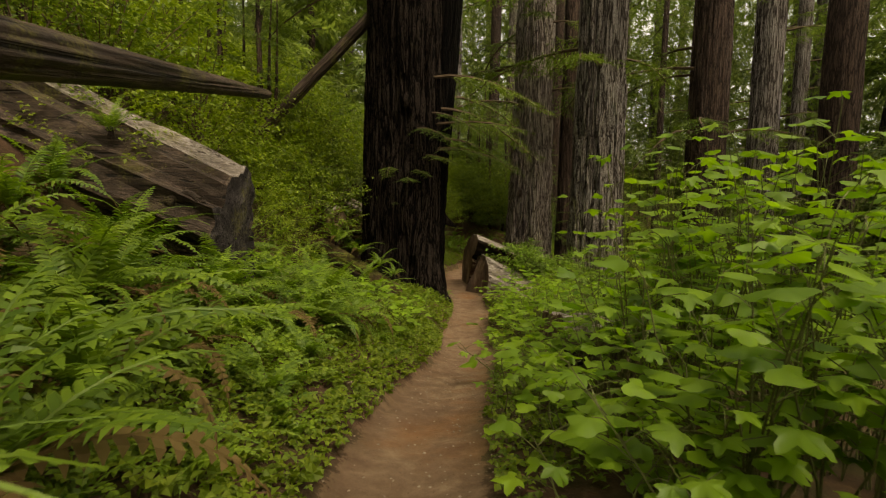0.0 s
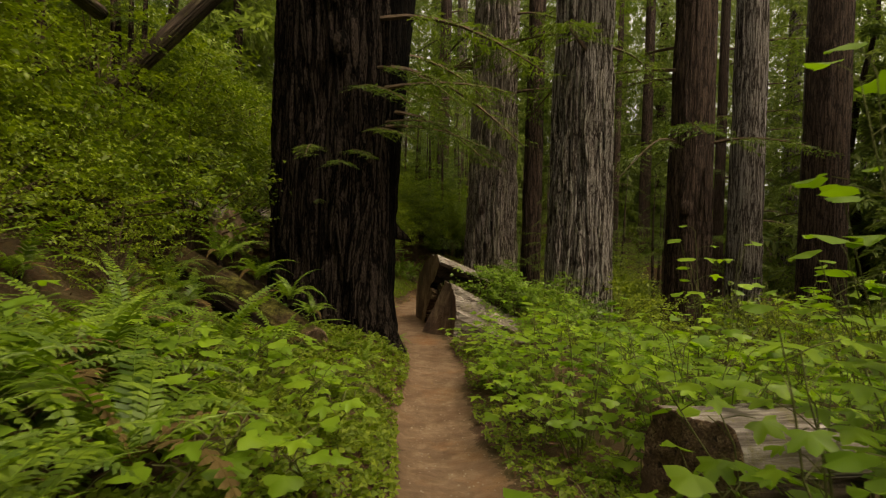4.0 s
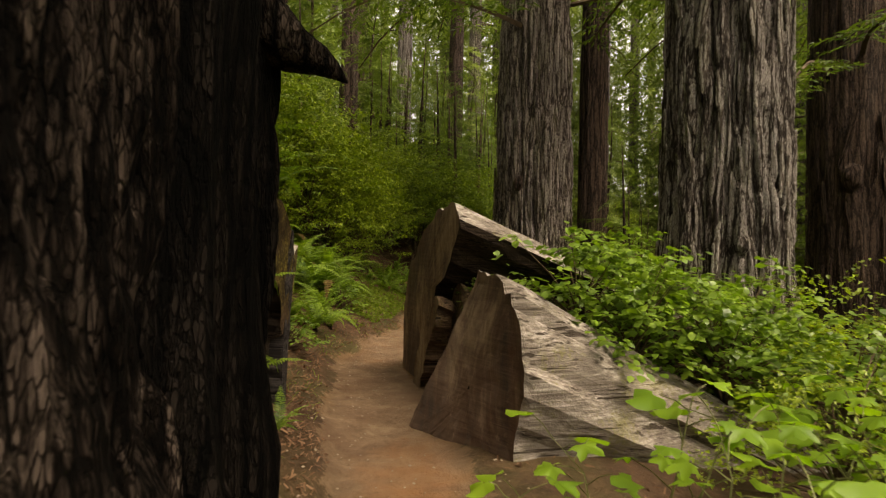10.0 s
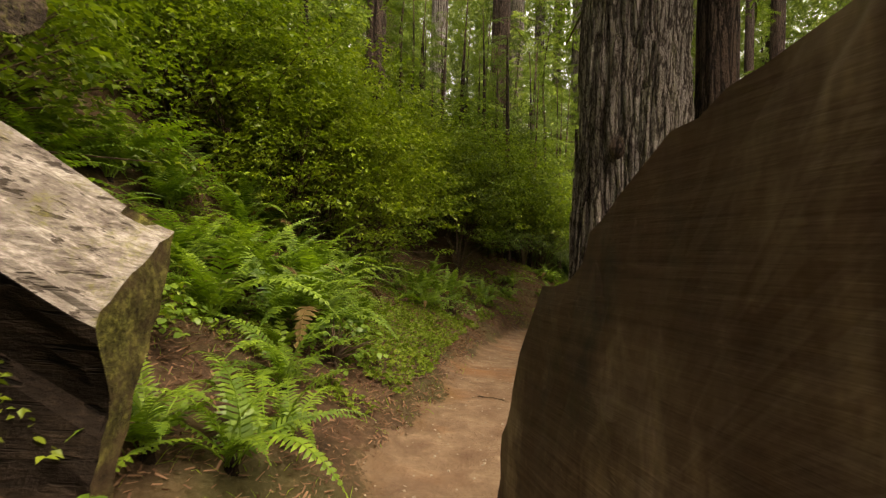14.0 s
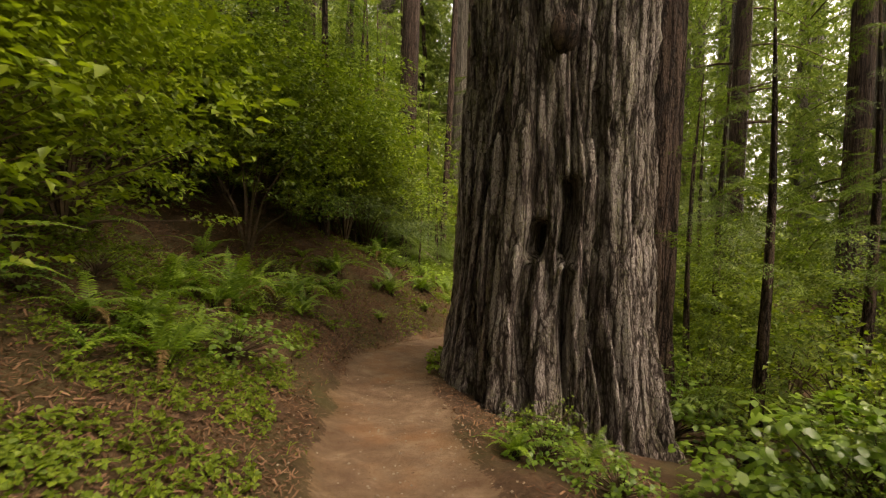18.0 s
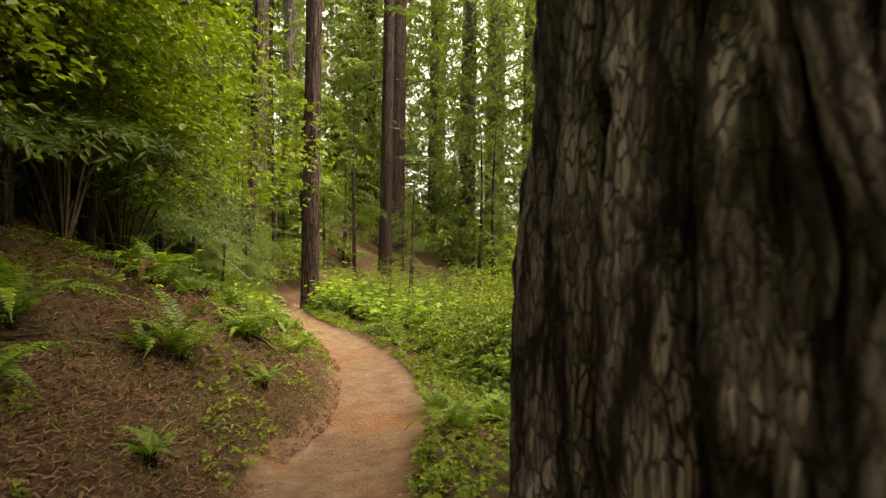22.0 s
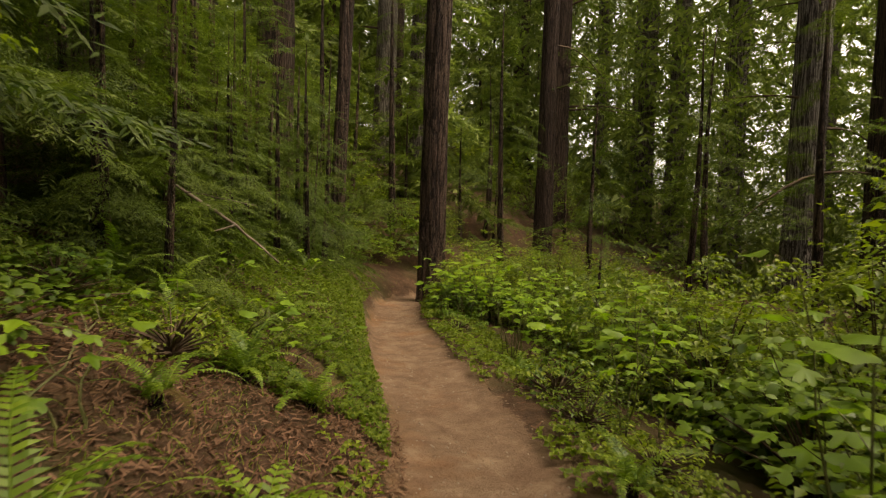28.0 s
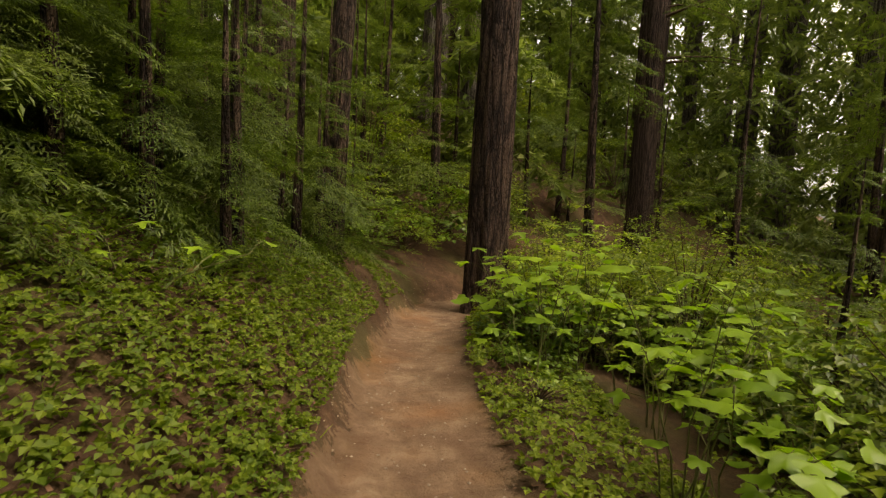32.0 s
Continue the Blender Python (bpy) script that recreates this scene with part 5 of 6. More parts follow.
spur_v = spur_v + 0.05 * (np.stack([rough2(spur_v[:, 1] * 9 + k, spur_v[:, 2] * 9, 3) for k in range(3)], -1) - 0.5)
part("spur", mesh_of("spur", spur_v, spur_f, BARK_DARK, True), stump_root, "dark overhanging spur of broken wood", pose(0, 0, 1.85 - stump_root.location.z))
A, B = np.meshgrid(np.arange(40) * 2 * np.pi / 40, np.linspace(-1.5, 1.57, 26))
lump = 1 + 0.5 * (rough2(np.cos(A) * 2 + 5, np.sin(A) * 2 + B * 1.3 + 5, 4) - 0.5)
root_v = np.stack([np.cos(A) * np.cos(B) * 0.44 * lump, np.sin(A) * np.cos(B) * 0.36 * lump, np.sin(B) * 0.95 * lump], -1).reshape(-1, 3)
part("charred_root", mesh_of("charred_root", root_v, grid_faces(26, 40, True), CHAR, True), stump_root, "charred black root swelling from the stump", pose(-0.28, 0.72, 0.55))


def boulder(place, r, seed):
    n, m = 34, 22
    A, B = np.meshgrid(np.arange(n) * 2 * np.pi / n, np.linspace(-1.5, 1.57, m))
    rr = r * (1 + 0.22 * (rough2(A * 1.1 + seed, B * 1.6 + seed, 3) - 0.5))
    v = np.stack([np.cos(A) * np.cos(B) * rr * 1.15, np.sin(A) * np.cos(B) * rr, np.sin(B) * rr * 0.9], -1).reshape(-1, 3)
    ob = new("boulder", mesh_of("boulder", v, grid_faces(m, n, True), STONE, True))
    ob.location = place
    return tagged(ob, "rounded dark grey boulder beside the path", "boulder")


boulder((0.17, 12.66, 0.07), 0.315, 2)

# ---- undergrowth ----
def beside(y, d):
    """The place d metres to the right of the path's middle (negative: to its left) at y."""
    xc = float(np.interp(y, LINE[:, 0], LINE[:, 1]))
    sl = float((np.interp(y + 0.6, LINE[:, 0], LINE[:, 1]) - np.interp(y - 0.6, LINE[:, 0], LINE[:, 1])) / 1.2)
    k = math.sqrt(1 + sl * sl)
    x, yy = xc + d / k, y - d * sl / k
    return x, yy, height_at(x, yy)


BLOCKED = ((-2.12, 5.9, 1.1), (3.75, 13.1, 1.25), (1.55, 18.85, 1.5), (3.3, 19.6, 0.6), (9.4, 18.3, 1.4), (12.4, 19.4, 1.1), (7.25, 35.2, 0.4), (-1.64, 6.75, 0.6), (-0.1, 8.5, 0.8), (-0.3, 9.8, 0.8), (0.6, 9.1, 1.4), (1.6, 9.4, 1.2), (-2.3, 7.9, 0.9), (-2.4, 9.3, 0.6), (-2.9, 11.0, 0.6), (0.06, 12.5, 0.5), (1.3, -0.4, 0.45))


def free(x, y, pad=0.0):
    return all((x - a) ** 2 + (y - b) ** 2 > (r + pad) ** 2 for a, b, r in BLOCKED)


def scatter(count, y0, y1, d0, d1, seed, pad=0.0, power=1.0):
    rg = np.random.default_rng(seed)
    out = []
    for k in range(count):
        y, d = y0 + (y1 - y0) * rg.random(), d0 + (d1 - d0) * rg.random() ** power
        p = beside(y, d)
        if free(p[0], p[1], pad) and abs(float(across(np.array([p[0]]), np.array([p[1]]))[0])) > 0.5:
            out.append((p, rg.random() * 6.28, rg.random()))
    return out


# broad-leaved shrubs to the right of the first stretch
for k, (p, a, q) in enumerate(scatter(52, -7.3, 6.5, 0.62, 1.35, 1)):
    broad_plant((p[0], p[1], p[2] - 0.03), 0.5 if q < 0.6 else 0.7, 16, 0.16, k, a, True)
for k, (p, a, q) in enumerate(scatter(40, -6.6, 4.0, 1.3, 2.6, 2)):
    broad_plant((p[0], p[1], p[2] - 0.03), 0.9 if q < 0.5 else 1.3, 24, 0.18, k, a, k % 3 == 0, label="tall bright green shrub with large maple-like leaves")
for k, (p, a, q) in enumerate(scatter(150, -8.0, 9.0, 1.0, 6.5, 3)):
    broad_plant((p[0], p[1], p[2] - 0.03), 0.7 if p[1] > 3 else 1.1, 34, 0.18, k, a, False)
for k, (p, a, q) in enumerate(scatter(11, -5.0, -0.5, 1.5, 2.9, 33)):
    broad_plant((p[0], p[1], p[2] - 0.03), 2.0, 36, 0.19, k, a, True, label="tall slender shrub with big bright maple-like leaves")
for k, (p, a, q) in enumerate(scatter(22, -5.5, 3.0, 2.4, 4.6, 36)):
    broad_plant((p[0], p[1], p[2] - 0.03), 1.7 if q < 0.5 else 2.1, 40, 0.18, k, a, False, label="tall slender shrub with big bright maple-like leaves")
for k, (p, a, q) in enumerate(scatter(7, -4.6, -1.0, 1.7, 2.6, 38)):
    broad_plant((p[0], p[1], p[2] - 0.03), 2.1, 40, 0.18, k, a, False, label="tall slender shrub with big bright maple-like leaves")
# low ones on the left bank
for k, (p, a, q) in enumerate(scatter(30, -2.8, 1.8, -2.6, -0.7, 4)):
    broad_plant((p[0], p[1], p[2] - 0.03), 0.4, 12, 0.16, k, a, True, label="low broad-leaved plant on the bank")
for k, (p, a, q) in enumerate(scatter(42, 26.0, 34.5, 0.8, 2.9, 5)):
    broad_plant((p[0], p[1], p[2] - 0.03), 0.9 if q < 0.5 else 1.3, 20, 0.18, k, a, True, label="broad-leaved shrub below the path")
for k, (p, a, q) in enumerate(scatter(12, 22.0, 34.0, -2.6, -1.2, 55)):
    broad_plant((p[0], p[1], p[2] - 0.03), 0.3, 8, 0.12, k, a, False, label="small broad-leaved plant on the bank")

# sword ferns
for k, (p, a, q) in enumerate(scatter(36, -7.0, -1.0, -3.0, -1.15, 6)):
    fern(p, 0.75 + 0.4 * q, 13, old=3, seed=k)
for k, (p, a, q) in enumerate(scatter(16, 1.0, 9.0, -3.6, -1.6, 7, -0.3)):
    fern(p, 0.7 + 0.3 * q, 11, old=2, seed=k + 50)
for k, (p, a, q) in enumerate(scatter(36, 11.2, 16.5, -4.2, -1.5, 8)):
    fern(p, 0.75 + 0.45 * q, 15, old=1, seed=k + 90)
for k, (p, a, q) in enumerate(scatter(9, 17.0, 24.0, -2.6, -1.2, 9)):
    fern(p, 0.5 + 0.35 * q, 10, old=2, seed=k + 130)
for k, (p, a, q) in enumerate(scatter(14, 16.5, 22.0, -4.0, -1.6, 63)):
    fern(p, 0.45 + 0.3 * q, 9, old=1, seed=k + 400)
for k, (p, a, q) in enumerate(scatter(12, 23.0, 33.0, -2.6, -0.9, 10)):
    fern(p, 0.35 + 0.25 * q, 9, old=1, seed=k + 160)
for x, y, s in ((-2.05, 11.05, 0.75), (-2.3, 10.85, 0.7), (-1.98, 11.5, 0.6), (-2.2, 12.0, 0.7), (0.75, 16.75, 0.42), (2.3, 16.9, 0.6), (1.3, 16.4, 0.2), (2.9, 17.0, 0.6), (0.4, 13.0, 0.45), (-0.3, 13.4, 0.35), (2.2, 21.6, 0.5), (3.0, 22.0, 0.5), (2.7, 22.5, 0.5), (4.9, 26.5, 0.45), (-1.15, 20.7, 0.62), (-1.05, 20.2, 0.5), (-0.5, 21.8, 0.6), (0.15, 21.5, 0.3), (-0.4, 22.7, 0.7), (1.25, 22.95, 0.32), (0.2, 16.75, 0.34), (-1.9, 17.8, 0.42), (3.1, 27.6, 0.5), (4.15, 23.4, 0.5), (4.5, 24.0, 0.5), (3.9, 22.9, 0.5), (5.95, 29.4, 0.4)):
    fern((x, y, height_at(x, y)), s, 11, seed=int(x * 10 + y))
for x, y, z, s in ((-1.52, 7.5, 1.52, 0.62), (-1.62, 7.35, 1.62, 0.7), (-1.5, 7.72, 1.5, 0.55), (-1.8, 7.6, 1.6, 0.6), (-1.42, 7.3, 0.95, 0.4), (-1.35, 7.15, 0.55, 0.38), (-1.75, 7.9, 1.5, 0.5), (-2.5, 8.2, 1.75, 0.6), (-2.1, 3.65, 1.2, 0.6), (-2.6, 3.85, 1.42, 0.65), (-1.78, 3.5, 1.02, 0.4), (-3.2, 4.1, 1.65, 0.7), (-2.6, 9.3, 0.9, 0.5), (-3.4, 9.0, 1.5, 0.6), (-3.4, -2.4, 3.2, 0.5), (-3.9, 5.2, 2.25, 0.7), (-3.5, 5.7, 2.2, 0.6), (-4.6, 5.5, 2.4, 0.7), (-3.4, 5.0, 1.7, 0.7)):
    fern((x, y, z - 0.1), s, 11, old=1, seed=int(x * 10 + y), label="sword fern growing on old wood")

for k, (x, y) in enumerate(((-1.2, 6.8), (-1.25, 7.3), (-1.2, 4.1), (-0.98, 4.7), (-1.45, 3.85), (-0.98, 5.7), (-0.98, 6.3), (-1.75, 3.8), (-1.15, 3.6))):
    fern((x, y, height_at(x, y)), 0.28 + 0.05 * (k % 3), 9, seed=k + 300, label="small fern at the foot of the dark redwood")
for k, (p, a, q) in enumerate(scatter(9, -2.0, 1.5, -3.2, -1.8, 61)):
    fern(p, 0.9, 13, old=3, seed=k + 320)
for k, (x, y) in enumerate(((-2.3, -3.4), (-2.9, -3.0), (-3.3, -3.6), (-2.0, -4.2), (-2.7, -4.4), (-3.6, -2.9))):
    fern((x, y, height_at(x, y)), 0.95, 13, old=3, seed=k + 340)
FERN_KINDS = [fern_mesh(10, 70 + k) for k in range(4)]
for k, (p, a, q) in enumerate(scatter(120, -7.4, -0.5, -2.4, -0.62, 81) + scatter(40, 11.5, 17.5, -4.0, -1.4, 82) + scatter(18, 18.5, 27.5, -2.6, -0.75, 83)):
    ob = new("sword_fern", FERN_KINDS[k % 4])
    size = (0.36 + 0.22 * q) * min(1.0, 0.55 + abs(float(across(np.array([p[0]]), np.array([p[1]]))[0])) * 0.4)
    ob.matrix_basis = Matrix.Translation(p) @ Matrix.Rotation(a, 4, "Z") @ Matrix.Diagonal((size, size, size, 1))
    tagged(ob, "small yellow-green fern crowded on the bank", "fern", "sword ferns beside the path")
BUSHLABEL = "dense yellow-green huckleberry bush on the slope"
BUSHGROUP = "huckleberry bushes on the slope"
kinds = ("berry_a", "berry_b", "berry_c")
# the mass of bushes up the slope to the left
for k, (p, a, q) in enumerate(scatter(34, 15.8, 22.0, -5.2, -2.7, 11) + scatter(14, 21.0, 26.5, -5.8, -3.4, 34)):
    bush(p, ("high_a", "berry_a", "high_b", "berry_c")[k % 4], (0.85 if k % 2 == 0 else 1.2) + 0.4 * q, a, label=BUSHLABEL, group=BUSHGROUP)
for k, (p, a, q) in enumerate(scatter(9, 20.0, 26.0, -4.2, -3.0, 91)):
    bush(p, ("high_a", "high_b")[k % 2], 0.9 + 0.4 * q, a, label=BUSHLABEL, group=BUSHGROUP)
for k, (p, a, q) in enumerate(scatter(5, 30.0, 44.0, -6.5, -4.6, 12)):
    bush(p, kinds[k % 3], 1.0 + 0.6 * q, a, label=BUSHLABEL, group=BUSHGROUP)
for k, (p, a, q) in enumerate(scatter(70, 8.0, 44.0, -13.0, -5.0, 17)):
    bush(p, ("far_a", "far_b")[k % 2], 1.4 + 1.0 * q, a, label=BUSHLABEL, group=BUSHGROUP)
for k, (p, a, q) in enumerate(scatter(30, -3.0, 13.0, -6.0, -3.8, 13)):
    bush(p, kinds[k % 3], 1.0 + 0.7 * q, a, label=BUSHLABEL, group=BUSHGROUP)
for k, (p, a, q) in enumerate(scatter(50, -9.0, 13.0, -16.0, -6.0, 18)):
    bush(p, ("far_a", "far_b")[k % 2], 1.4 + 1.0 * q, a, label=BUSHLABEL, group=BUSHGROUP)
# shrubs to the right
for k, (p, a, q) in enumerate(scatter(34, 6.5, 16.5, 1.9, 5.0, 14)):
    bush(p, ("salal_a", "salal_b", "berry_b")[k % 3], 0.65 + 0.35 * q, a, name="salal_bush", label="glossy green salal bush below the path", group="shrubs below the path")
for k, (p, a, q) in enumerate(scatter(34, 20.5, 27.5, 1.3, 4.2, 15) + scatter(20, 27.5, 36.0, 2.9, 4.6, 37) + scatter(5, 33.0, 35.2, 1.0, 1.6, 39)):
    bush(p, ("salal_a", "berry_a", "salal_b", "berry_b")[k % 4], (0.6 if p[1] < 23 else 0.9) + 0.5 * q, a, name="salal_bush", label="green shrub on the falling slope", group="shrubs below the path")
for k, (p, a, q) in enumerate(scatter(15, 23.0, 28.0, 2.9, 5.6, 71)):
    bush(p, ("high_a", "berry_c", "high_b")[k % 3], 0.8 + 0.4 * q, a, label="tall leafy bush on the falling slope", group="shrubs below the path")
for k, (p, a, q) in enumerate(scatter(110, 5.0, 46.0, 4.0, 20.0, 16)):
    bush(p, ("far_a", "far_b")[k % 2], 0.9 + 0.7 * q, a, label="green bush down the slope", group="shrubs below the path")
for x, y, z, kind, sc in ((1.2, 9.95, 0.55, "salal_a", 0.8), (1.75, 9.2, 0.25, "salal_b", 0.75), (2.3, 9.7, 0.2, "salal_a", 0.9), (1.7, 10.8, -0.1, "salal_b", 0.9), (2.7, 10.6, -0.2, "berry_b", 0.8), (2.6, 8.7, -0.1, "salal_b", 0.8),
                         (-0.08, 9.1, 0.80, "low_a", 0.45), (-0.2, 9.62, 0.5, "low_b", 0.35), (0.62, 8.85, 0.55, "salal_b", 0.8), (0.95, 8.6, 0.35, "salal_a", 0.8), (1.15, 8.85, 0.25, "salal_b", 0.7), (1.12, 9.55, 0.68, "salal_a", 0.7), (1.7, 8.75, 0.1, "salal_a", 0.8), (3.2, 9.6, -0.2, "salal_a", 0.9), (6.9, 33.6, -1.3, "salal_b", 0.9), (7.9, 34.6, -1.4, "berry_c", 1.0), (8.6, 33.6, -1.5, "berry_a", 1.0), (6.6, 32.4, -1.3, "salal_a", 0.7), (8.3, 34.0, -1.45, "high_a", 0.55), (9.3, 34.9, -1.5, "high_b", 0.6), (10.4, 35.4, -1.6, "high_a", 0.65), (9.0, 33.2, -1.5, "berry_c", 1.0), (10.0, 33.6, -1.6, "high_b", 0.55), (11.3, 34.4, -1.75, "high_a", 0.6), (8.0, 35.2, -1.35, "berry_c", 0.9), (12.2, 35.6, -1.8, "high_b", 0.7)):
    bush((x, y, z), kind, sc, x * 5, name="salal_bush", label="glossy green bush growing over the old log" if y < 12 else "green bush beside the slender redwood", group="shrubs below the path")
# little shrubs along the edges
for k, (p, a, q) in enumerate(scatter(30, 2.0, 36.0, 0.7, 1.3, 19)):
    bush(p, ("low_a", "low_b")[k % 2], 0.6 + 0.5 * q, a, name="low_shrub", label="low green shrub at the path's edge", group="low shrubs")
for k, (p, a, q) in enumerate(scatter(34, -1.0, 34.0, -2.6, -0.9, 20)):
    bush(p, ("low_a", "low_b")[k % 2], 0.5 + 0.5 * q, a, name="low_shrub", label="low green shrub on the bank", group="low shrubs")

# the dark bank where the path turns out of sight, and the slope behind the bleached log
for k, (x, y, kind, sc) in enumerate(((5.2, 36.4, "salal_b", 0.8), (5.9, 37.0, "salal_a", 0.9), (6.6, 37.4, "berry_b", 0.9), (4.6, 36.0, "berry_a", 0.8), (7.3, 38.0, "salal_b", 1.0), (6.0, 38.2, "berry_c", 1.2), (5.0, 37.6, "berry_b", 1.2), (8.4, 38.4, "berry_a", 1.1),
                                      (-3.4, 0.4, "berry_a", 0.7), (-4.2, 1.6, "berry_b", 0.8), (-3.3, 2.0, "berry_c", 0.55), (-3.9, -0.6, "berry_b", 0.7), (-5.0, 3.0, "berry_a", 0.9), (-4.6, 4.4, "berry_c", 0.8))):
    bush((x, y, height_at(x, y)), kind, sc, x * 5, label="dark green bush on the shaded bank", group=BUSHGROUP)
for x, y, kind, s in ((4.0, 36.8, "young_b", 1.0), (5.5, 38.8, "young_b", 1.3), (7.6, 39.5, "young_b", 1.4), (6.4, 39.0, "young_a", 1.2), (2.6, 35.5, "young_b", 1.6), (1.0, 33.5, "young_b", 1.6), (0.2, 37.5, "tall_a", 0.8), (2.0, 39.5, "tall_c", 1.0), (-1.2, 31.0, "young_b", 1.6), (-0.6, 24.2, "young_b", 1.3), (0.3, 25.6, "young_a", 1.4), (0.4, 28.6, "young_b", 1.4), (-0.8, 26.4, "young_b", 1.3), (0.6, 30.2, "young_b", 1.5), (9.6, 41.0, "tall_c", 0.9), (4.5, 41.5, "tall_c", 1.0)):
    conifer((x, y, height_at(x, y)), kind, s, x * 3, "dark conifer with drooping boughs on the bank")
# young conifers
def opening(x, y):
    """The gap in the woods down the slope, where the sky shows."""
    return 61 < math.degrees(math.atan2(x - 1.7, y - 22.0)) < 68


for x, y, kind, s in ((3.7, 18.2, "young_b", 1.0), (4.6, 17.2, "young_a", 1.1), (5.8, 18.6, "young_b", 1.2), (5.0, 20.6, "young_a", 1.0), (7.0, 22.0, "young_b", 1.2), (9.0, 25.0, "young_b", 1.4), (11.5, 27.5, "young_b", 1.5),
                     (13.5, 31.0, "young_b", 1.5), (11.0, 34.5, "young_a", 1.3), (9.6, 36.5, "young_b", 1.3), (14.5, 35.0, "young_b", 1.5), (17.5, 37.0, "young_b", 1.6), (8.3, 31.0, "sprout", 0.8), (10.5, 21.0, "young_b", 1.6)):
    conifer((x, y, height_at(x, y)), kind, s, x * 3, "young conifer with flat drooping sprays of needles")
for k, (p, a, q) in enumerate(scatter(26, 27.5, 36.0, -3.3, -2.3, 21) + scatter(22, 27.0, 42.0, -5.5, -3.0, 40) + scatter(10, 20.0, 26.5, -5.0, -3.2, 35)):
    conifer(p, ("sprout", "young_a")[k % 2 if k > 24 else 0], (0.85 if k <= 24 else 0.9) + 0.4 * q, a, "dark drooping redwood sprouts on the bank")
for k, (p, a, q) in enumerate(scatter(14, 18.0, 28.0, -7.0, -4.5, 22)):
    conifer(p, "young_b", 0.9 + 0.5 * q, a)
for k, (p, a, q) in enumerate(scatter(10, -2.0, 12.0, -9.0, -4.5, 23)):
    conifer(p, "young_b", 0.9 + 0.5 * q, a)
tall = ("tall_a", "tall_b", "tall_c")
for k, (p, a, q) in enumerate(scatter(20, 31.3, 35.6, -2.2, -1.15, 73) + scatter(22, 27.8, 31.6, -3.0, -2.0, 74)):
    conifer(p, ("sprout", "young_a")[k % 2], (0.45 if k % 2 else 0.6) + 0.35 * q, a, "dark drooping redwood sprouts on the bank")
for k, (p, a, q) in enumerate(scatter(20, 22.0, 38.0, -6.5, -3.6, 72)):
    conifer(p, "young_b", 1.05 + 0.4 * q, a, "dark conifer with drooping boughs on the bank")
for k, (p, a, q) in enumerate(scatter(52, 2.0, 60.0, 15.0, 36.0, 24, 1.0)):
    if opening(p[0], p[1]):
        continue
    conifer(p, tall[k % 3], 0.8 + 0.6 * q, a, "conifer in the forest with feathery green boughs", "forest conifers")
for k, (p, a, q) in enumerate(scatter(34, 4.0, 60.0, -24.0, -11.0, 25, 1.0)):
    conifer(p, tall[k % 3], 0.8 + 0.6 * q, a, "conifer in the forest with feathery green boughs", "forest conifers")

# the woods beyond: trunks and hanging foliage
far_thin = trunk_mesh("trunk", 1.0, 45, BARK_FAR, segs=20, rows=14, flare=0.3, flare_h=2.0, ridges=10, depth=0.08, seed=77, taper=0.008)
rg = np.random.default_rng(41)
for k in range(120):
    a = rg.random() * 6.283
    r = 34 + 34 * rg.random()
    x, y = 4 + math.sin(a) * r, 18 + math.cos(a) * r
    if abs(float(across(np.array([x]), np.array([y]))[0])) < 3 or opening(x, y):
        continue
    rr = 0.25 + 0.45 * rg.random()
    ob = new("redwood_tree", far_thin)
    ob.matrix_basis = Matrix.Translation((x, y, height_at(x, y) - 0.5)) @ Matrix.Rotation(a * 5, 4, "Z") @ Matrix.Diagonal((rr, rr, 1, 1))
    tagged(ob, "straight redwood trunk far off in the woods", "tree", "redwood trunks in the forest")
n = 165000
a, r = rg.random(n) * 6.283, 30 + 44 * rg.random(n)
x, y = 4 + np.sin(a) * r, 18 + np.cos(a) * r
clump = rough2(a * 16, r * 0.16, 3)
z = ground(x, y) + 36 * rg.random(n) ** 1.15
bearing = np.degrees(np.arctan2(x - 1.7, y - 22.0))
keep = clump + 0.15 * (z < 8) - 0.10 * (z > 24) + 0.12 * (bearing > 30) > 0.27
keep &= (z < 13) | (bearing < 63) | (bearing > 66.5)
keep &= ((bearing > -62) & (bearing < 84)) | (rg.random(n) < 0.2)
x, y, z = x[keep], y[keep], z[keep]
n = len(x)
tuft = Pile()
kv, kf = kite_leaf(0.34, 0.12)
m = 9
q = np.arange(m) / m
tuft.copies(kv, kf, turns(m, np.where(np.arange(m) % 2, 0.9, -0.9) + 0.3 * rg.standard_normal(m), -0.35 + 0.2 * rg.standard_normal(m), 0.4 * rg.standard_normal(m), 1.1 - 0.5 * q, np.column_stack([0 * q, q * 0.8, -0.3 * q ** 2])))
tv, tf = np.concatenate(tuft.v), np.concatenate(tuft.f3)
woods = Pile()
woods.copies(tv, tf, turns(n, rg.random(n) * 6.283, -0.2 + 0.3 * rg.standard_normal(n), 0.4 * rg.standard_normal(n), 1.0 + 1.1 * rg.random(n), np.column_stack([x, y, z])))
# distance haze comes from the leaf colour, not from the air
tagged(new("far_woods", woods.mesh("far_woods", [LEAF_FAR])), "green foliage of the woods far off, haze put into its colour", "woods", kind="stuff")

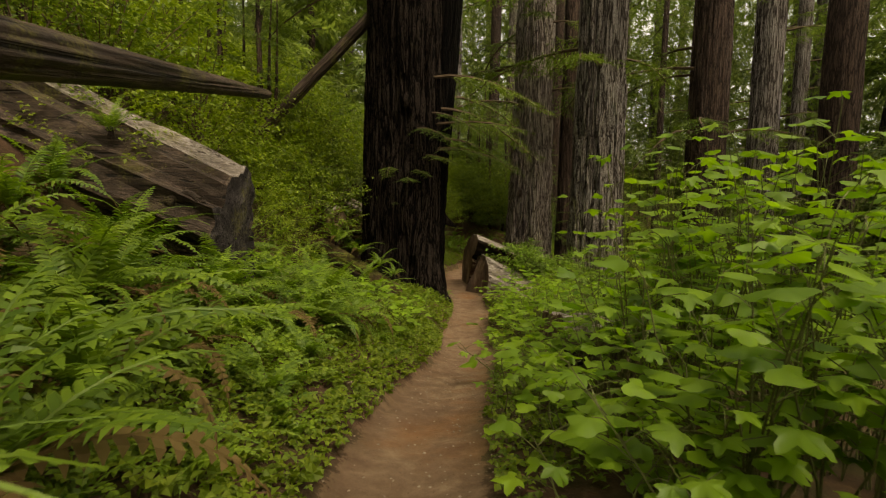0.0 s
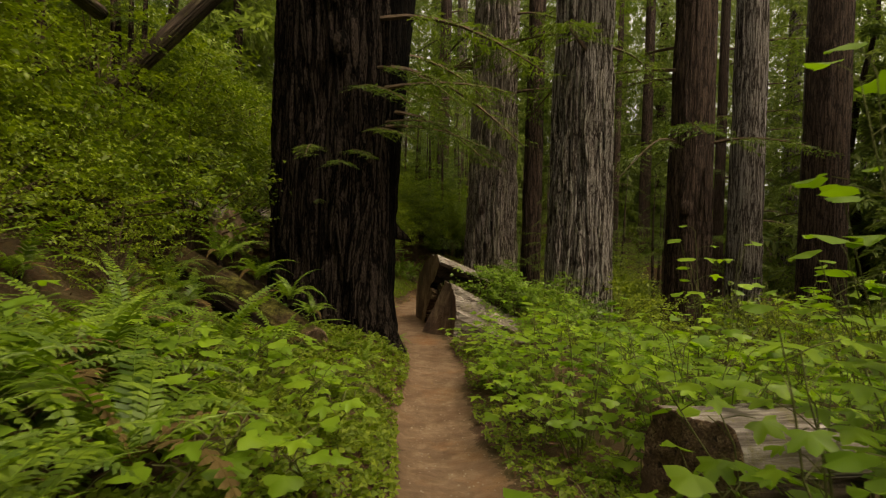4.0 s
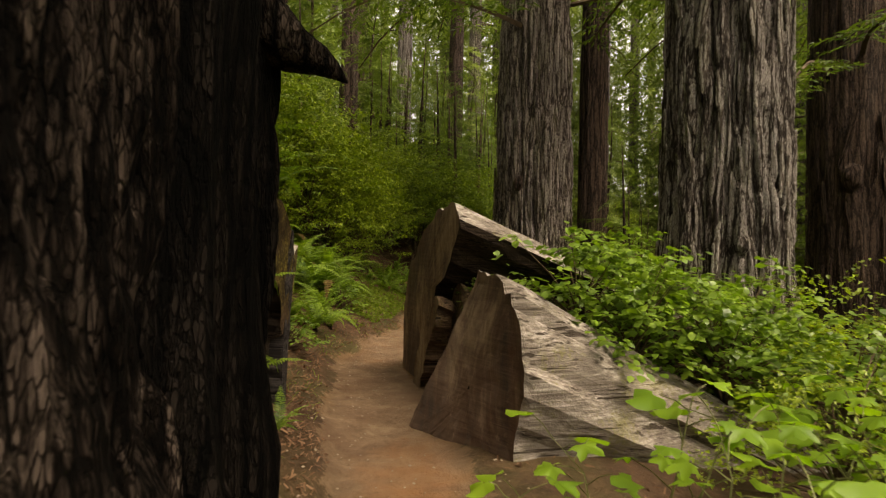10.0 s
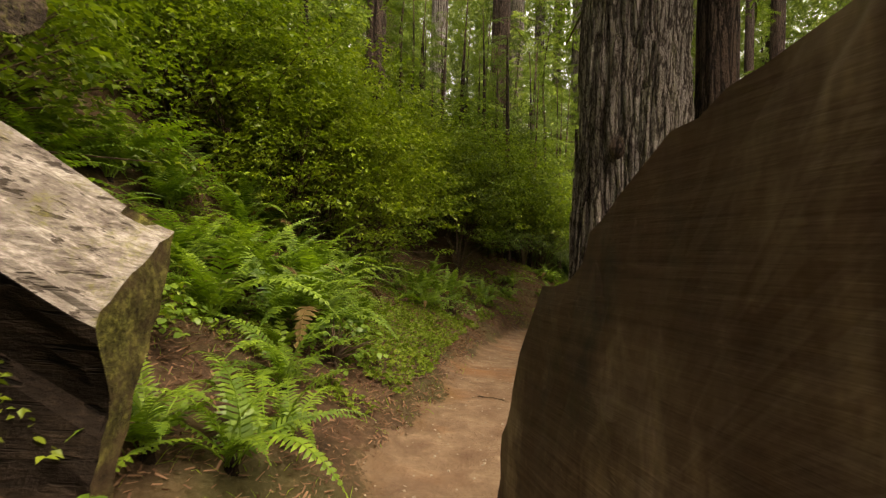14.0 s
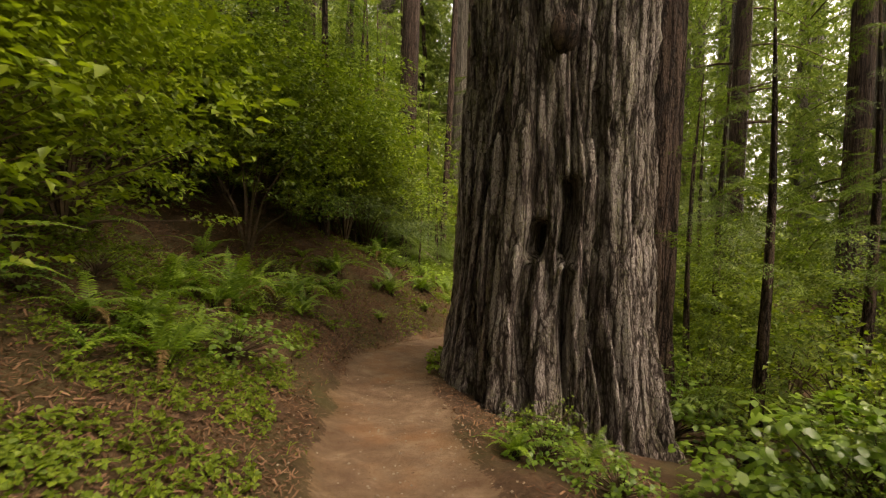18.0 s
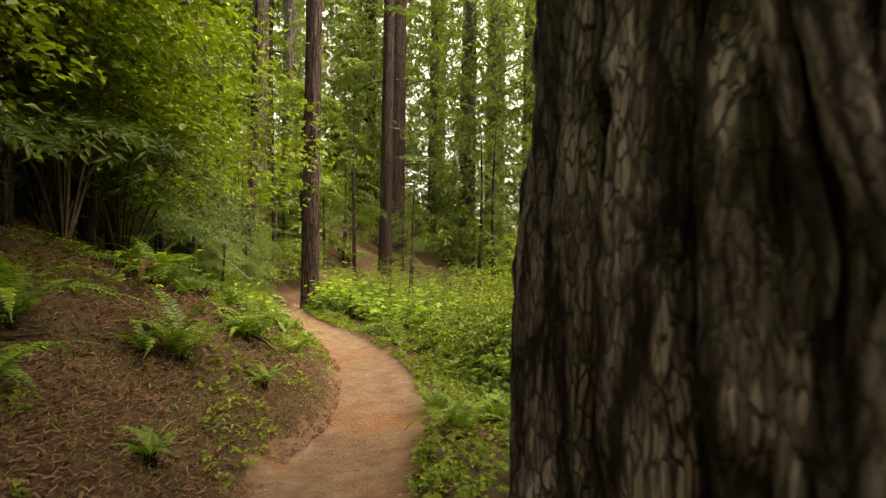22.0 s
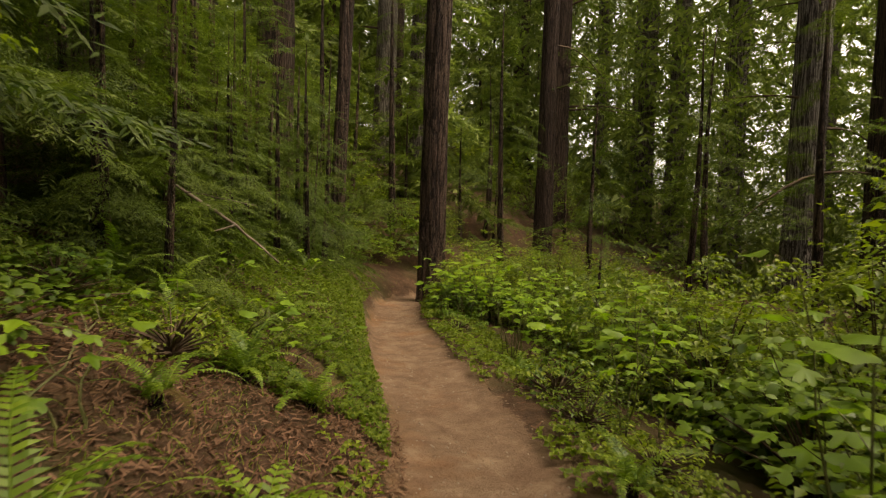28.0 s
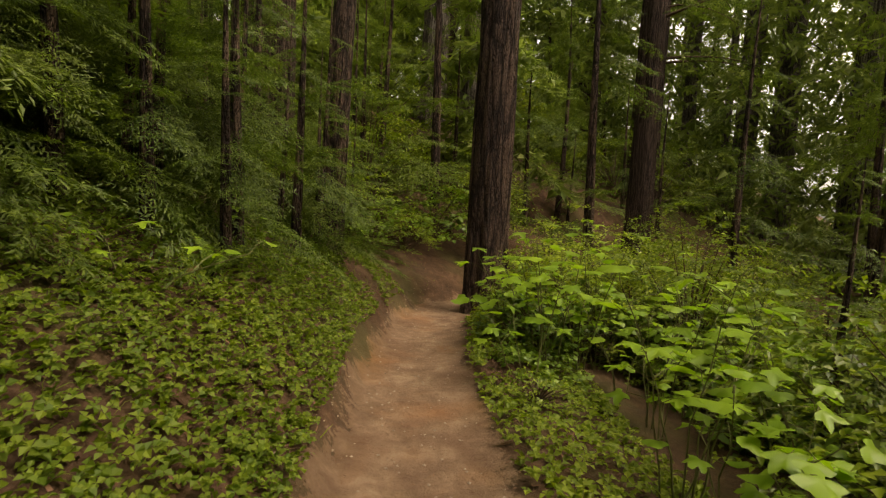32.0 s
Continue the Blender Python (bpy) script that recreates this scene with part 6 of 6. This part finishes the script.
# ---- ground cover and litter ----
def strew(name, count, y0, y1, d0, d1, shape, material, seed, size, label, lift=0.02, tilt=0.5, patch=0.0, power=1.0, category="ground cover"):
    rg = np.random.default_rng(seed)
    y = y0 + (y1 - y0) * rg.random(count)
    d = d0 + (d1 - d0) * rg.random(count) ** power
    xc = np.interp(y, LINE[:, 0], LINE[:, 1])
    sl = (np.interp(y + 0.6, LINE[:, 0], LINE[:, 1]) - np.interp(y - 0.6, LINE[:, 0], LINE[:, 1])) / 1.2
    k = np.sqrt(1 + sl * sl)
    x, yy = xc + d / k, y - d * sl / k
    keep = rough2(x * 1.1 + seed, yy * 1.1, 3) > patch
    for a, b, r in BLOCKED:
        keep &= (x - a) ** 2 + (yy - b) ** 2 > (r * 0.8) ** 2
    x, yy = x[keep], yy[keep]
    n = len(x)
    z = ground(x, yy) + lift * (0.3 + rg.random(n))
    v, f = shape
    pile = Pile()
    pile.copies(v, f, turns(n, rg.random(n) * 6.28, tilt * rg.standard_normal(n), tilt * rg.standard_normal(n), size * (0.6 + 0.8 * rg.random(n)), np.column_stack([x, yy, z])))
    return tagged(new(name, pile.mesh(name, [material])), label, category, kind="stuff")


def trefoil():
    pile_v, pile_f = [], []
    for k in range(3):
        a = k * 2.094
        v, f = kite_leaf(1.0, 0.95, 0.2)
        c, s = math.cos(a), math.sin(a)
        w = np.column_stack([v[:, 0] * c - v[:, 1] * s, v[:, 0] * s + v[:, 1] * c, v[:, 2]])
        pile_v.append(w), pile_f.append(f + 4 * k)
    return np.concatenate(pile_v), np.concatenate(pile_f)


TREFOIL = trefoil()
CHIP = (np.array([[-0.5, -0.08, 0], [0.5, -0.1, 0.02], [0.46, 0.1, 0], [-0.48, 0.08, 0.03]]), np.array([[0, 1, 2, 3]]))
BLADE = (np.array([[-0.03, 0, 0], [0.03, 0, 0], [0.025, 0.55, 0.45], [-0.025, 0.55, 0.45], [0, 1.0, 0.5]]), np.array([[0, 1, 2], [0, 2, 3], [3, 2, 4]]))
COVER = "low clover-like green ground cover on the bank"
strew("ground_cover", 18000, -7, 6.2, -2.8, -0.40, TREFOIL, LEAF_COVER, 1, 0.040, COVER, 0.09, 0.4, 0.28)
strew("ground_cover", 26000, 12.0, 20.5, -4.2, -0.75, TREFOIL, LEAF_COVER, 2, 0.026, COVER, 0.05, 0.4, 0.50)
strew("ground_cover", 6000, 20, 27, -3.0, -0.55, TREFOIL, LEAF_COVER, 8, 0.028, COVER, 0.06, 0.4, 0.54)
strew("ground_cover", 30000, 27.2, 35, -3.4, -0.52, TREFOIL, LEAF_COVER, 3, 0.027, COVER, 0.07, 0.4, 0.30)
strew("ground_cover", 4500, -7, 7, 0.45, 1.6, TREFOIL, LEAF_COVER, 14, 0.036, "low green plants along the path's lower edge", 0.07, 0.4, 0.36)
strew("ground_cover", 8000, 19, 36, 0.45, 1.6, TREFOIL, LEAF_COVER, 4, 0.036, "low green plants along the path's lower edge", 0.07, 0.4, 0.36)
strew("ground_cover", 14000, 15.5, 22.0, -5.0, -1.3, TREFOIL, LEAF_COVER, 21, 0.025, COVER, 0.05, 0.4, 0.52)
LITTER = "dry brown needles and bark chips on the ground"
strew("leaf_litter", 16000, -7, 36, -3.8, -0.5, CHIP, LEAF_DRY, 5, 0.055, LITTER, 0.012, 0.3, 0.30, 1.0, "litter")
strew("leaf_litter", 5000, -7, 36, 0.45, 1.6, CHIP, LEAF_DRY, 9, 0.05, LITTER, 0.012, 0.3, 0.30, 1.0, "litter")
strew("bark_litter", 16000, 7.5, 18, -3.2, -0.55, CHIP, LEAF_DRY, 15, 0.042, "red-brown twigs and bark litter on the bank", 0.02, 0.4, 0.25, 1.0, "litter")
strew("bark_litter", 4000, 10.5, 19, 0.5, 2.0, CHIP, LEAF_DRY, 16, 0.042, "red-brown twigs and bark litter below the path", 0.02, 0.4, 0.25, 1.0, "litter")
strew("bark_litter", 60000, 19.0, 28.0, -3.4, -0.42, CHIP, LEAF_DRY, 10, 0.036, "coarse red-brown bark litter on the bank", 0.02, 0.4, 0.25, 1.0, "litter")
strew("bark_litter", 5000, 2.5, 8.0, -2.2, -0.45, CHIP, LEAF_DRY, 17, 0.04, "dark litter at the foot of the redwood", 0.015, 0.4, 0.2, 1.0, "litter")
strew("path_litter", 4500, -7, 36, -0.6, 0.6, CHIP, LEAF_DRY, 6, 0.018, "fine dry chips on the trodden path", 0.004, 0.12, 0.3, 1.0, "litter")
strew("bark_litter", 3500, 4.5, 9.5, -1.7, -0.4, CHIP, LEAF_DRY, 18, 0.03, "dark litter on the bank by the path", 0.012, 0.4, 0.2, 1.0, "litter")
strew("bark_litter", 20000, 15.0, 22.0, -4.6, -0.6, CHIP, LEAF_DRY, 22, 0.04, "fine brown litter on the bank", 0.012, 0.4, 0.2, 1.0, "litter")
strew("grass", 5000, 20.0, 28.5, -1.5, -0.48, BLADE, LEAF_COVER, 27, 0.05, "short green grass on the brow of the bank", 0.0, 0.3, 0.40, 1.0, "grass")
strew("grass", 9000, 8, 36, -3.2, -0.5, BLADE, LEAF_COVER, 7, 0.07, "short grass blades on the bank", 0.0, 0.3, 0.46, 1.0, "grass")
PEBBLE = (np.array([[1, 0, 0], [0, 1, 0], [-1, 0, 0], [0, -1, 0], [0.1, 0.1, 0.6], [0, 0, -0.4]]), np.array([[0, 1, 4], [1, 2, 4], [2, 3, 4], [3, 0, 4], [1, 0, 5], [2, 1, 5], [3, 2, 5], [0, 3, 5]]))
strew("pebbles", 3200, -7, 36, -0.7, 0.7, PEBBLE, STONE_PALE, 12, 0.009, "small pale pebbles on the path", 0.004, 0.2, 0.2, 1.0, "pebbles")

# ---- fallen branches and leaves ----
def fallen_branch(points, radius, label="thin fallen branch lying on the bank", material=TWIG, on_ground=True):
    """A bent stick through the points (x, y, height above the ground or above zero), with two short side twigs."""
    p = np.array([(x, y, z + (height_at(x, y) if on_ground else 0.0)) for x, y, z in points], float)
    q = np.linspace(0, 1, 14)
    k = np.linspace(0, 1, len(p))
    c = np.column_stack([np.interp(q, k, p[:, i]) for i in range(3)])
    rg = np.random.default_rng(int(abs(p[0, 0]) * 100 + abs(p[0, 1]) * 10))
    c[1:-1] += 0.006 * rg.standard_normal((12, 3)) * np.array([1, 1, 0.5])
    pile = Pile()
    pile.add(*tube(c, radius * (1 - 0.6 * q), 7))
    for i in (4, 9):
        side = np.array([0.12, 0.10, 0.03]) * rg.standard_normal(3)
        pile.add(*tube(np.array([c[i], c[i] + side * 0.6, c[i] + side * 1.2 + (0, 0, 0.01)]), radius * np.array([0.5, 0.4, 0.15]), 5))
    return tagged(new("fallen_branch", pile.mesh("fallen_branch", [material], True)), label, "branch", "fallen branches")


PALE_TWIG = plain_material("pale_dead_twig", (0.09, 0.068, 0.05), (0.24, 0.19, 0.15), 14.0, 0.9, (1, 1, 1), 0.003)
fallen_branch(((2.45, 29.5, 0.85), (2.72, 29.6, 0.69), (3.07, 29.6, 0.46), (3.49, 29.6, 0.10)), 0.022, "pale dead branch hanging from the dark conifers", PALE_TWIG, False)
fallen_branch(((2.3, 29.75, 0.75), (2.72, 29.8, 0.72), (3.3, 29.8, 0.62)), 0.008, "thin pale dead twig on the bank", PALE_TWIG, False)
fallen_branch(((1.30, 23.95, 0.02), (1.45, 24.1, 0.07), (1.68, 23.98, 0.06), (1.86, 23.6, 0.02)), 0.022, "curved dark root or branch on the litter")
fallen_branch(((1.30, 24.95, 0.03), (1.55, 24.75, 0.03), (1.80, 24.55, 0.03)), 0.028, "pale broken branch on the litter", PALE_TWIG)
fallen_branch(((-0.40, 13.0, 0.012), (-0.25, 12.97, 0.02), (-0.1, 12.9, 0.012)), 0.012, "short dark stick at the path's edge")
fallen_branch(((-1.05, 13.55, 0.008), (-0.9, 13.55, 0.01), (-0.8, 13.5, 0.008)), 0.005, "thin dark twig on the path")
rg = np.random.default_rng(91)
for k in range(26):
    y = (11.0 + 8.0 * rg.random()) if k % 2 else (19.5 + 7.5 * rg.random())
    x, y, z = beside(y, -0.7 - 1.7 * rg.random())
    a, n = rg.random() * 6.28, 0.2 + 0.35 * rg.random()
    if free(x, y):
        fallen_branch(((x, y, 0.012), (x + math.cos(a) * n * 0.5, y + math.sin(a) * n * 0.5, 0.03), (x + math.cos(a + 0.3) * n, y + math.sin(a + 0.3) * n, 0.012)), 0.006 + 0.006 * rg.random(), material=PALE_TWIG if k % 3 == 0 else TWIG)
LEAF_FALLEN = leaf_material("fallen_yellow_leaf", (0.16, 0.10, 0.04), (0.36, 0.27, 0.13), 0.8, 0.1, 0.1)
leaf_v, leaf_f = palmate_leaf(5, 1.0, 1)
fallen_mesh = mesh_of("fallen_leaf", leaf_v, leaf_f, LEAF_FALLEN, True)
for k, (x, y, s) in enumerate(((-0.22, 1.49, 0.045), (0.02, -5.2, 0.04), (-0.3, 4.6, 0.035), (-0.12, 6.6, 0.03), (3.9, 27.6, 0.04), (4.3, 28.4, 0.03), (4.7, 30.0, 0.035), (4.35, 29.0, 0.03))):
    ob = new("fallen_leaf", fallen_mesh)
    ob.matrix_basis = pose(x, y, height_at(x, y) + 0.012, 4, 3, k * 77) @ Matrix.Diagonal((s, s, s, 1))
    tagged(ob, "curled pale fallen leaf on the path", "leaf", "fallen leaves")
